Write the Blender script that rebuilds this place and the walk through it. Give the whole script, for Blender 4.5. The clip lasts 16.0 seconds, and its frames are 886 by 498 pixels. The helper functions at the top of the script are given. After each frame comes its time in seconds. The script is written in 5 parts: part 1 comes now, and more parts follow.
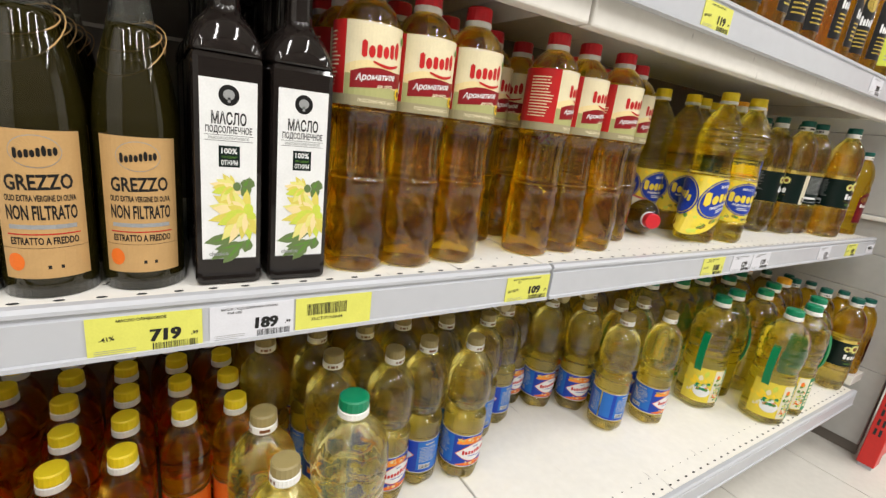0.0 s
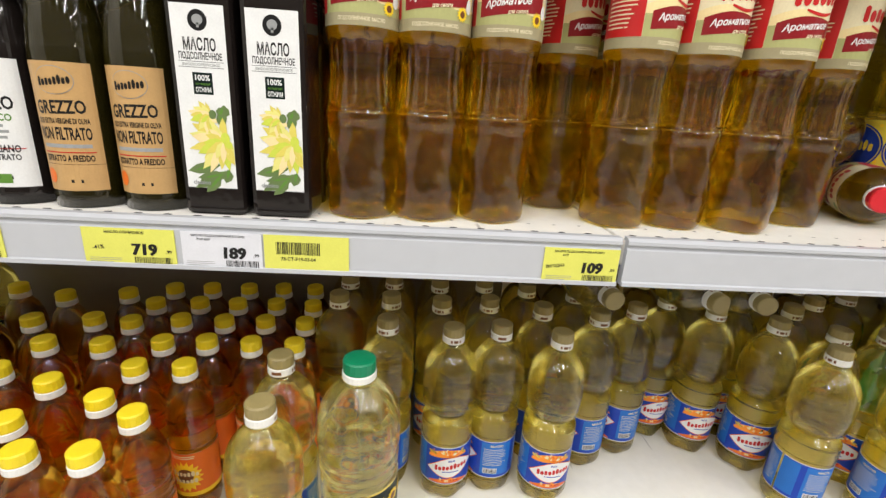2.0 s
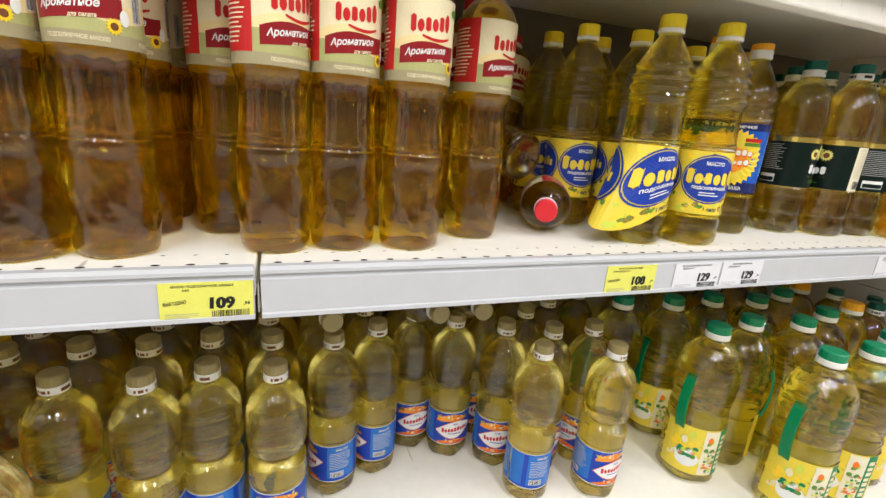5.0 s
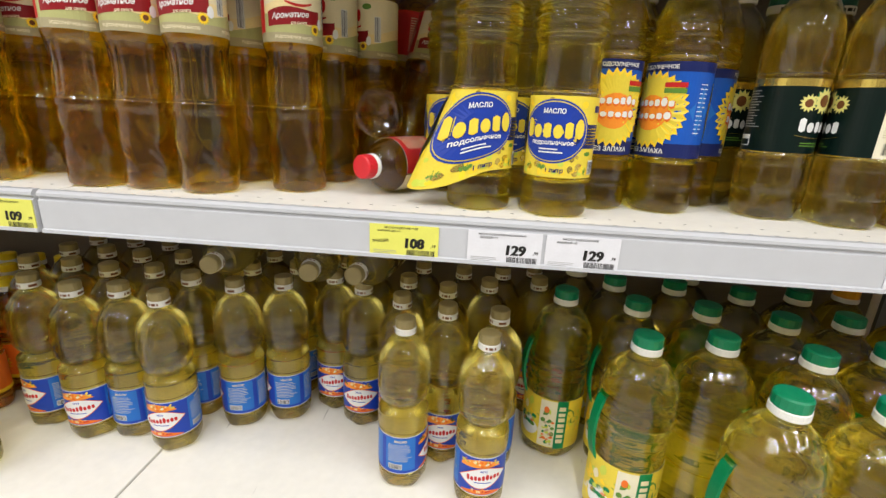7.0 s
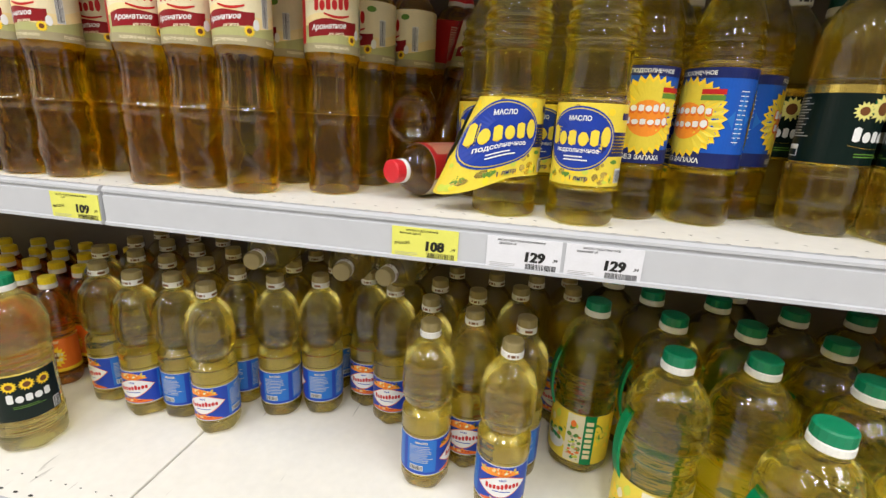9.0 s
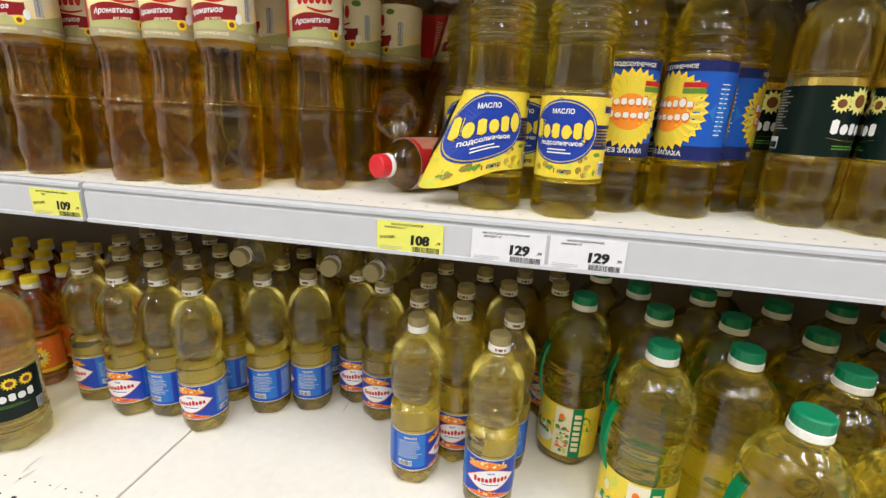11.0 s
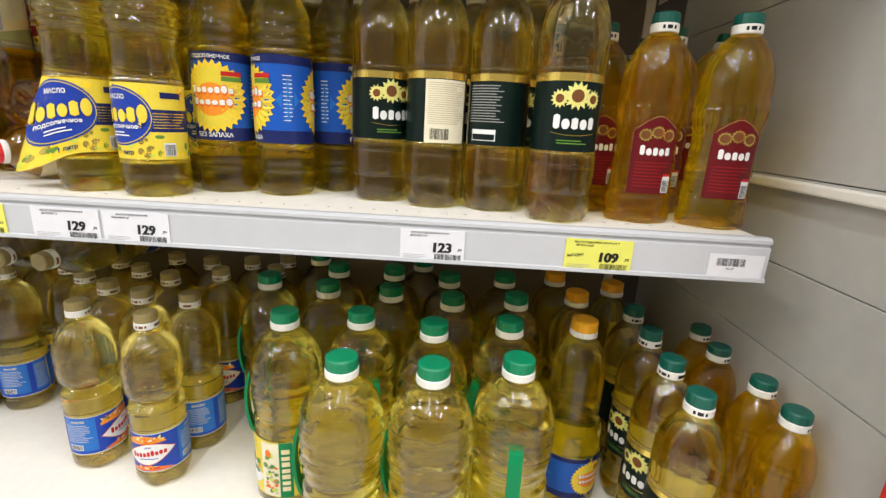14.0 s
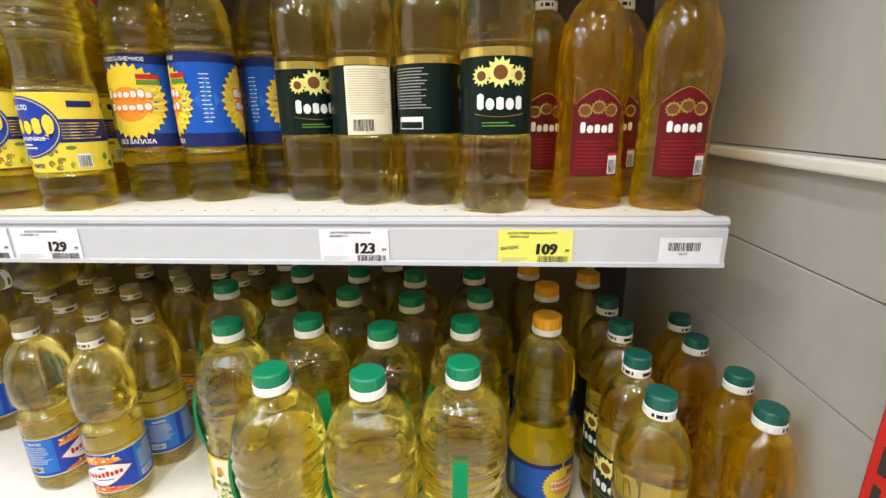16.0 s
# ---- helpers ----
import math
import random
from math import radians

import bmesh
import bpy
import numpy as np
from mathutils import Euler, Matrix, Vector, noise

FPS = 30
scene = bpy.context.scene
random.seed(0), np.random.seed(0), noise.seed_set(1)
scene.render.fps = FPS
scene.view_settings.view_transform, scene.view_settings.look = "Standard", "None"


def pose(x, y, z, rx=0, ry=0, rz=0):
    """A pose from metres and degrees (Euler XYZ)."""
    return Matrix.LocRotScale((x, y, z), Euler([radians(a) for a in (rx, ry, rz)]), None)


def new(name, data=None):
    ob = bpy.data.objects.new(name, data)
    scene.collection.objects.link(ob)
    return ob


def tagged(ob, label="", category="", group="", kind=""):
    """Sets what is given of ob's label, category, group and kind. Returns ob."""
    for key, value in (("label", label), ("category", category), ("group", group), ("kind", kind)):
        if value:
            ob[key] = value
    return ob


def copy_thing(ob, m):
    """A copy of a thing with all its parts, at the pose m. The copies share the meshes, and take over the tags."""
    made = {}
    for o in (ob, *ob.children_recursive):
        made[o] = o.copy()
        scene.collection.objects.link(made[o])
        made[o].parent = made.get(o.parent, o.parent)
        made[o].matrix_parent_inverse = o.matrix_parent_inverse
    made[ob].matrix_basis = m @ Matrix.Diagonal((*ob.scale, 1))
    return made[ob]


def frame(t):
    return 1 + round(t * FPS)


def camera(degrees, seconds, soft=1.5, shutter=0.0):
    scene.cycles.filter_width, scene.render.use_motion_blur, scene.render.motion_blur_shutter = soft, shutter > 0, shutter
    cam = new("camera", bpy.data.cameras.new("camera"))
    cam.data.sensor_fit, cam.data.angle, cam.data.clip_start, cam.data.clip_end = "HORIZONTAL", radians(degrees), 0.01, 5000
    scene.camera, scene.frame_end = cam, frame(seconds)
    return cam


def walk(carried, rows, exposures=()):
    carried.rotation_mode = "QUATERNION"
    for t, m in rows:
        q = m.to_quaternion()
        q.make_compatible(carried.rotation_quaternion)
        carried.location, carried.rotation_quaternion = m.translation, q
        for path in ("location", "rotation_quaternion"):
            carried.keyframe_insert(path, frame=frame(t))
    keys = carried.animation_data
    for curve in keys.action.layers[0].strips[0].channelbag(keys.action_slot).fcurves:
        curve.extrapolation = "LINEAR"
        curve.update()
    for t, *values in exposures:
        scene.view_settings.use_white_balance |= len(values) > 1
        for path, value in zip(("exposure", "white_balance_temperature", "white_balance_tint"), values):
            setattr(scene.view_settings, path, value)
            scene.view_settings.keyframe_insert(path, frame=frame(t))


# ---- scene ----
# ---------- camera ----------
cam = camera(88.8, 16.0, soft=1.4)
PATH = [
    (0, -0.4677, -0.4315, 0.8723, -15.73, -6.95, -31.42),
    (0.5, -0.3744, -0.4476, 0.8830, -15.60, -7.86, -30.35),
    (1, -0.2800, -0.4327, 0.8509, -17.80, -7.77, -17.55),
    (1.5, -0.2252, -0.4244, 0.8167, -18.28, -4.87, -7.52),
    (2, -0.2099, -0.4298, 0.8160, -18.03, -3.47, -2.59),
    (2.5, -0.2057, -0.4302, 0.8174, -17.65, -2.67, 0.06),
    (3, -0.1971, -0.4253, 0.8214, -18.12, -3.09, -0.50),
    (3.5, -0.1953, -0.4251, 0.8173, -17.50, -2.81, -2.36),
    (4, -0.1632, -0.4244, 0.8175, -17.05, -2.81, -4.49),
    (4.5, -0.0878, -0.4380, 0.8193, -16.54, -3.01, -10.85),
    (5, 0.0218, -0.4351, 0.8409, -15.84, -4.46, -19.16),
    (5.2, 0.0861, -0.4343, 0.8519, -15.93, -4.00, -21.92),
    (7.3, 0.5405, -0.4869, 0.8044, -16.76, -2.15, 9.08),
    (7.5, 0.5453, -0.4871, 0.8049, -16.40, -1.98, 10.48),
    (8, 0.5459, -0.4848, 0.8074, -16.36, -2.27, 11.53),
    (8.5, 0.5497, -0.4855, 0.8080, -16.39, -2.82, 12.20),
    (11, 0.5617, -0.4866, 0.8027, -16.55, -2.71, 11.04),
    (11.5, 0.5644, -0.4875, 0.8036, -16.34, -2.55, 10.53),
    (12, 0.5648, -0.5002, 0.8036, -16.10, -2.57, 9.94),
    (12.5, 0.5881, -0.5296, 0.8065, -15.99, -2.47, 10.32),
    (13, 0.6732, -0.6036, 0.8400, -16.40, -3.24, 7.47),
    (13.5, 0.7985, -0.5894, 0.8511, -15.56, -3.90, 5.07),
    (14, 0.9982, -0.5030, 0.8008, -15.48, -2.93, 2.35),
    (14.5, 1.0925, -0.4817, 0.7890, -16.08, 0.26, 2.15),
    (15, 1.0982, -0.4643, 0.7911, -16.34, 1.17, 1.83),
    (15.5, 1.1018, -0.4535, 0.7939, -16.10, 1.03, 2.89),
    (16, 1.0972, -0.4563, 0.7945, -16.11, 0.77, 3.82),
]
walk(cam, [(t, pose(x, y, z, 90 + a, b, c)) for t, x, y, z, a, b, c in PATH], [(0.0, -0.23), (3.0, -0.14), (5.0, -0.09), (7.5, -0.14), (13.0, -0.07), (15.0, 0.08), (16.0, 0.12)])

# ---------- light ----------
world = bpy.data.worlds.new("world")
scene.world = world
world.use_nodes = True
world.node_tree.nodes["Background"].inputs[0].default_value = (1.0, 0.97, 0.92, 1)
world.node_tree.nodes["Background"].inputs[1].default_value = 0.004


def tube_lamp(x, y, z, length, width, watts):
    data = bpy.data.lights.new("ceiling_lamp", "AREA")
    data.shape, data.size, data.size_y = "RECTANGLE", length, width
    data.energy, data.color = watts, (1.0, 0.98, 0.955)
    ob = new("ceiling_lamp", data)
    ob.matrix_world = pose(x, y, z)
    return ob


for lamp_x in (-2.25, -0.85, 0.55, 1.95, 3.35):
    tube_lamp(lamp_x, -1.88, 2.86, 0.10, 2.5, 53)

# ---------- materials ----------
def mat(name, color, rough=0.5, metal=0.0, noise_scale=0.0, noise_amt=0.0, bump=0.0, trans=0.0, ior=1.45, spec=0.5, coat=0.0, fine=0.0):
    """A surface with two scales of variation and a fine relief."""
    m = bpy.data.materials.new(name)
    m.use_nodes = True
    nt = m.node_tree
    p = nt.nodes["Principled BSDF"]
    p.inputs["Base Color"].default_value = (*color, 1)
    p.inputs["Roughness"].default_value = rough
    p.inputs["Metallic"].default_value = metal
    p.inputs["Transmission Weight"].default_value = trans
    p.inputs["IOR"].default_value = ior
    p.inputs["Specular IOR Level"].default_value = spec
    p.inputs["Coat Weight"].default_value = coat
    if noise_scale:
        tc = nt.nodes.new("ShaderNodeTexCoord")
        n1 = nt.nodes.new("ShaderNodeTexNoise")
        n1.inputs["Scale"].default_value = noise_scale
        n1.inputs["Detail"].default_value = 6
        n2 = nt.nodes.new("ShaderNodeTexNoise")
        n2.inputs["Scale"].default_value = noise_scale * 9
        n2.inputs["Detail"].default_value = 4
        nt.links.new(tc.outputs["Object"], n1.inputs["Vector"])
        nt.links.new(tc.outputs["Object"], n2.inputs["Vector"])
        add = nt.nodes.new("ShaderNodeMath")
        add.operation = "MULTIPLY_ADD"
        nt.links.new(n2.outputs["Fac"], add.inputs[0])
        add.inputs[1].default_value = 0.5
        half = nt.nodes.new("ShaderNodeMath")
        half.operation = "MULTIPLY"
        nt.links.new(n1.outputs["Fac"], half.inputs[0])
        half.inputs[1].default_value = 0.5
        nt.links.new(half.outputs[0], add.inputs[2])
        ramp = nt.nodes.new("ShaderNodeValToRGB")
        ramp.color_ramp.elements[0].position, ramp.color_ramp.elements[1].position = 0.3, 0.7
        ramp.color_ramp.elements[0].color = (*[max(0, c * (1 - noise_amt)) for c in color], 1)
        ramp.color_ramp.elements[1].color = (*[min(1, c * (1 + noise_amt)) for c in color], 1)
        nt.links.new(add.outputs[0], ramp.inputs[0])
        nt.links.new(ramp.outputs[0], p.inputs["Base Color"])
        if bump:
            b = nt.nodes.new("ShaderNodeBump")
            b.inputs["Strength"].default_value = bump
            b.inputs["Distance"].default_value = 0.002
            nt.links.new(add.outputs[0], b.inputs["Height"])
            nt.links.new(b.outputs[0], p.inputs["Normal"])
    return m


def oil(name, color, rough=0.02, trans=1.0, ior=1.43, wobble=0.12, clear=0.33, coat=0.9):
    """Clear plastic full of oil, slightly wavy."""
    m = mat(name, color, rough, trans=trans, ior=ior, spec=0.5, coat=coat)
    nt = m.node_tree
    p = nt.nodes["Principled BSDF"]
    tc = nt.nodes.new("ShaderNodeTexCoord")
    n = nt.nodes.new("ShaderNodeTexNoise")
    n.inputs["Scale"].default_value = 38
    n.inputs["Detail"].default_value = 2
    nt.links.new(tc.outputs["Object"], n.inputs["Vector"])
    b = nt.nodes.new("ShaderNodeBump")
    b.inputs["Strength"].default_value = wobble
    b.inputs["Distance"].default_value = 0.004
    nt.links.new(n.outputs["Fac"], b.inputs["Height"])
    nt.links.new(b.outputs[0], p.inputs["Normal"])
    n2 = nt.nodes.new("ShaderNodeTexNoise")
    n2.inputs["Scale"].default_value = 75
    n2.inputs["Detail"].default_value = 1
    nt.links.new(tc.outputs["Object"], n2.inputs["Vector"])
    b2 = nt.nodes.new("ShaderNodeBump")
    b2.inputs["Strength"].default_value = min(1.0, wobble * 1.2)
    b2.inputs["Distance"].default_value = 0.006
    nt.links.new(n2.outputs["Fac"], b2.inputs["Height"])
    nt.links.new(b2.outputs[0], p.inputs["Coat Normal"])
    if clear:
        see = nt.nodes.new("ShaderNodeBsdfTransparent")
        see.inputs[0].default_value = (*color, 1)
        mix = nt.nodes.new("ShaderNodeMixShader")
        mix.inputs[0].default_value = clear
        nt.links.new(p.outputs[0], mix.inputs[1])
        nt.links.new(see.outputs[0], mix.inputs[2])
        nt.links.new(mix.outputs[0], nt.nodes["Material Output"].inputs["Surface"])
    return m


M = {}
M["shelf"] = mat("white_enamel", (0.80, 0.78, 0.73), 0.38, noise_scale=7, noise_amt=0.05, bump=0.03)
def scuffs(m, color):
    """Sparse dark rubbing marks on an enamelled sheet."""
    nt = m.node_tree
    p = nt.nodes["Principled BSDF"]
    source = p.inputs["Base Color"].links[0].from_socket
    tc = nt.nodes.new("ShaderNodeTexCoord")
    mp = nt.nodes.new("ShaderNodeMapping")
    mp.inputs["Rotation"].default_value = (0, 0, 0.9)
    mp.inputs["Scale"].default_value = (70, 9, 20)
    n = nt.nodes.new("ShaderNodeTexNoise")
    n.inputs["Scale"].default_value = 1.0
    n.inputs["Detail"].default_value = 3
    ramp = nt.nodes.new("ShaderNodeValToRGB")
    ramp.color_ramp.elements[0].position, ramp.color_ramp.elements[1].position = 0.70, 0.76
    mix = nt.nodes.new("ShaderNodeMix")
    mix.data_type = "RGBA"
    nt.links.new(tc.outputs["Object"], mp.inputs["Vector"])
    nt.links.new(mp.outputs[0], n.inputs["Vector"])
    nt.links.new(n.outputs["Fac"], ramp.inputs[0])
    nt.links.new(ramp.outputs[0], mix.inputs["Factor"])
    nt.links.new(source, mix.inputs["A"])
    mix.inputs["B"].default_value = (*color, 1)
    nt.links.new(mix.outputs["Result"], p.inputs["Base Color"])


scuffs(M["shelf"], (0.42, 0.40, 0.37))
M["rail"] = mat("price_rail_plastic", (0.47, 0.485, 0.52), 0.28, noise_scale=5, noise_amt=0.04)
M["hole"] = mat("hole_dark", (0.03, 0.03, 0.03), 0.8)
# Darker than the grey metal itself: shade under the shelves is in this colour.
M["back"] = mat("back_panel_shaded_paint", (0.15, 0.13, 0.11), 0.55, noise_scale=4, noise_amt=0.08, bump=0.05)
M["panel"] = mat("side_panel_enamel", (0.45, 0.445, 0.425), 0.42, noise_scale=5, noise_amt=0.06, bump=0.04)
M["tile"] = mat("floor_tile", (0.62, 0.60, 0.55), 0.3, noise_scale=6, noise_amt=0.07, bump=0.05)
M["grout"] = mat("tile_grout", (0.28, 0.26, 0.23), 0.9, noise_scale=20, noise_amt=0.2)
M["red_metal"] = mat("red_powder_coat", (0.60, 0.025, 0.02), 0.35, noise_scale=9, noise_amt=0.1, bump=0.05)
M["cream"] = mat("cream_panel", (0.72, 0.56, 0.25), 0.5, noise_scale=5, noise_amt=0.06, bump=0.03)
M["wall"] = mat("wall_paint", (0.62, 0.60, 0.56), 0.8, noise_scale=2, noise_amt=0.05, bump=0.05)
# Unseen wall stands for full shelves; dark to cut fill and reflected haze.
M["far_wall"] = mat("far_wall_dark_standin", (0.17, 0.15, 0.13), 0.8, noise_scale=2, noise_amt=0.1, bump=0.05)
M["ceil"] = mat("ceiling_panel", (0.55, 0.54, 0.51), 0.8, noise_scale=3, noise_amt=0.05)
M["ricco_oil"] = oil("amber_oil", (0.985, 0.725, 0.035), wobble=0.18, clear=0.22, coat=1.0)
M["pale_oil"] = oil("pale_oil", (0.99, 0.865, 0.25), wobble=0.16, clear=0.20, coat=1.0)
M["jug_oil"] = oil("jug_oil", (0.99, 0.875, 0.17), wobble=0.30, clear=0.14, coat=1.0)
M["light_oil"] = oil("light_oil", (0.985, 0.93, 0.50), wobble=0.2, clear=0.26, coat=1.0)
M["yellow_oil"] = oil("yellow_oil", (0.995, 0.875, 0.12), wobble=0.14, clear=0.34, coat=1.0)
M["gold_oil"] = oil("golden_oil", (0.998, 0.765, 0.03), wobble=0.35, trans=0.97, clear=0.45, coat=1.0)
M["orange_oil"] = oil("orange_oil", (0.97, 0.60, 0.07), wobble=0.22, clear=0.2, coat=1.0)
M["olive_glass"] = oil("dark_olive_glass", (0.030, 0.024, 0.004), trans=0.5, clear=0.0, coat=0.2)
M["black_glass"] = oil("black_glass", (0.012, 0.009, 0.008), rough=0.06, trans=0.0, wobble=0.05, clear=0.0, coat=0.0)
M["clear"] = oil("clear_glass", (0.80, 0.82, 0.78), trans=0.97, ior=1.2)
COLORS = {
    "white": (0.74, 0.75, 0.75), "cream_paper": (0.76, 0.68, 0.46), "red": (0.50, 0.02, 0.02), "deep_red": (0.24, 0.012, 0.016),
    "gold": (0.74, 0.57, 0.14), "tan": (0.48, 0.42, 0.28), "kraft": (0.50, 0.31, 0.13), "black": (0.012, 0.012, 0.012), "grey": (0.30, 0.31, 0.31),
    "yellow": (0.74, 0.59, 0.06), "sun": (0.90, 0.62, 0.03), "brown": (0.16, 0.06, 0.02), "blue": (0.015, 0.045, 0.32), "navy": (0.012, 0.02, 0.11),
    "label_blue": (0.014, 0.055, 0.40), "khaki": (0.34, 0.30, 0.18), "sky": (0.020, 0.15, 0.52), "green": (0.0, 0.20, 0.07), "dark_green": (0.0022, 0.010, 0.008), "leaf": (0.11, 0.24, 0.04), "lime": (0.55, 0.62, 0.08),
    "orange": (0.85, 0.28, 0.03), "beige": (0.72, 0.68, 0.52), "cap_red": (0.60, 0.02, 0.03), "cap_green": (0.0, 0.20, 0.09),
    "cap_teal": (0.005, 0.10, 0.075), "cap_yellow": (0.85, 0.66, 0.02), "cap_gold": (0.30, 0.24, 0.10), "cap_orange": (0.88, 0.42, 0.02),
    "zs_blue": (0.012, 0.09, 0.45), "cap_white": (0.78, 0.78, 0.75), "tag_yellow": (0.67, 0.67, 0.13), "tag_white": (0.66, 0.67, 0.72), "maroon": (0.115, 0.007, 0.010), "fire": (0.75, 0.16, 0.02), "sage": (0.13, 0.19, 0.07), "petal_yellow": (0.66, 0.57, 0.12), "petal_pale": (0.72, 0.68, 0.22), "hill": (0.40, 0.40, 0.17), "straw": (0.80, 0.66, 0.34),
}
for key, rgb in COLORS.items():
    plastic = key.startswith("cap")
    M[key] = mat("plastic_" + key if plastic else "print_" + key, rgb, 0.38 if plastic else 0.24 if key == "gold" else 0.34, 0.85 if key == "gold" else 0.0, spec=0.5 if plastic else 0.28, noise_scale=60, noise_amt=0.06, bump=0.08 if plastic else 0.0)


# ---------- mesh helpers ----------
def part(name, bm, material, parent=None, label="", smooth=False):
    me = bpy.data.meshes.new(name)
    bm.to_mesh(me)
    bm.free()
    for one in material if isinstance(material, (list, tuple)) else [material]:
        me.materials.append(one)
    if smooth:
        me.polygons.foreach_set("use_smooth", [True] * len(me.polygons))
        me.update()
    ob = new(name, me)
    ob.parent = parent
    if label:
        ob["label"] = label
    return ob


def box(bm, x0, x1, y0, y1, z0, z1, bevel=0.0, mi=0):
    r = bmesh.ops.create_cube(bm, size=1, matrix=Matrix.Translation(((x0 + x1) / 2, (y0 + y1) / 2, (z0 + z1) / 2)) @ Matrix.Diagonal((x1 - x0, y1 - y0, z1 - z0, 1)))
    faces = {f for v in r["verts"] for f in v.link_faces}
    for f in faces:
        f.material_index = mi
    if bevel:
        bmesh.ops.bevel(bm, geom=list({e for v in r["verts"] for e in v.link_edges}), offset=bevel, segments=2, affect="EDGES", profile=0.5)
    return bm


def solid(*a, bevel=0.0):
    return box(bmesh.new(), *a, bevel=bevel)


def lathe(profile, segs=28, wave=None, squash=1.0):
    """A closed turned shape from (radius, height) pairs; wave(angle, z) scales the radius."""
    bm = bmesh.new()
    rings = []
    for r, z in profile:
        ring = []
        for i in range(segs):
            a = 2 * math.pi * i / segs
            k = r * (wave(a, z) if wave else 1)
            ring.append(bm.verts.new((k * math.sin(a), -k * math.cos(a) * squash, z)))
        rings.append(ring)
    for lo, hi in zip(rings, rings[1:]):
        for i in range(segs):
            bm.faces.new((lo[i], lo[(i + 1) % segs], hi[(i + 1) % segs], hi[i]))
    bm.faces.new(rings[0][::-1])
    bm.faces.new(rings[-1])
    return bm


def smooth_profile(points, steps=4):
    """Rounds a coarse profile by cubic interpolation."""
    out = []
    n = len(points)
    for i in range(n - 1):
        p0, p1, p2, p3 = (points[max(0, min(n - 1, i + k))] for k in (-1, 0, 1, 2))
        for s in range(steps):
            t = s / steps
            out.append(tuple(0.5 * (2 * b + (c - a) * t + (2 * a - 5 * b + 4 * c - d) * t * t + (3 * b - a - 3 * c + d) * t ** 3) for a, b, c, d in zip(p0, p1, p2, p3)))
    out.append(points[-1])
    return [(max(r, 0.001), z) for r, z in out]


def bottle_body(points, steps, segs, wave=None, squash=1.0, petals=5, depth=0.035):
    """A bottle's body with a pushed-up, lobed base."""
    r0 = points[0][0]
    prof = [(0.002, 0.013), (r0 * 0.4, 0.011), (r0 * 0.75, 0.004), (r0 * 0.93, 0.0004)] + smooth_profile(points, steps)

    def lobes(a, z):
        k = wave(a, z) if wave else 1.0
        return k * (1 + depth * math.cos(petals * a) * max(0.0, 1 - z / 0.024))

    return lathe(prof, segs, lobes, squash)


TEXTS = {}


def text_shape(words):
    if words not in TEXTS:
        cu = bpy.data.curves.new("words", "FONT")
        cu.body, cu.resolution_u, cu.align_x, cu.offset = words, 2, "CENTER", 0.026
        ob = bpy.data.objects.new("words", cu)
        me = bpy.data.meshes.new_from_object(ob)
        vs = np.array([v.co[:2] for v in me.vertices]) if len(me.vertices) else np.zeros((1, 2))
        fs = [list(p.vertices) for p in me.polygons]
        bpy.data.objects.remove(ob)
        bpy.data.curves.remove(cu)
        bpy.data.meshes.remove(me)
        lo, hi = vs.min(0), vs.max(0)
        TEXTS[words] = ((vs - (lo + hi) / 2) / max(hi[1] - lo[1], 1e-6), fs)
    return TEXTS[words]


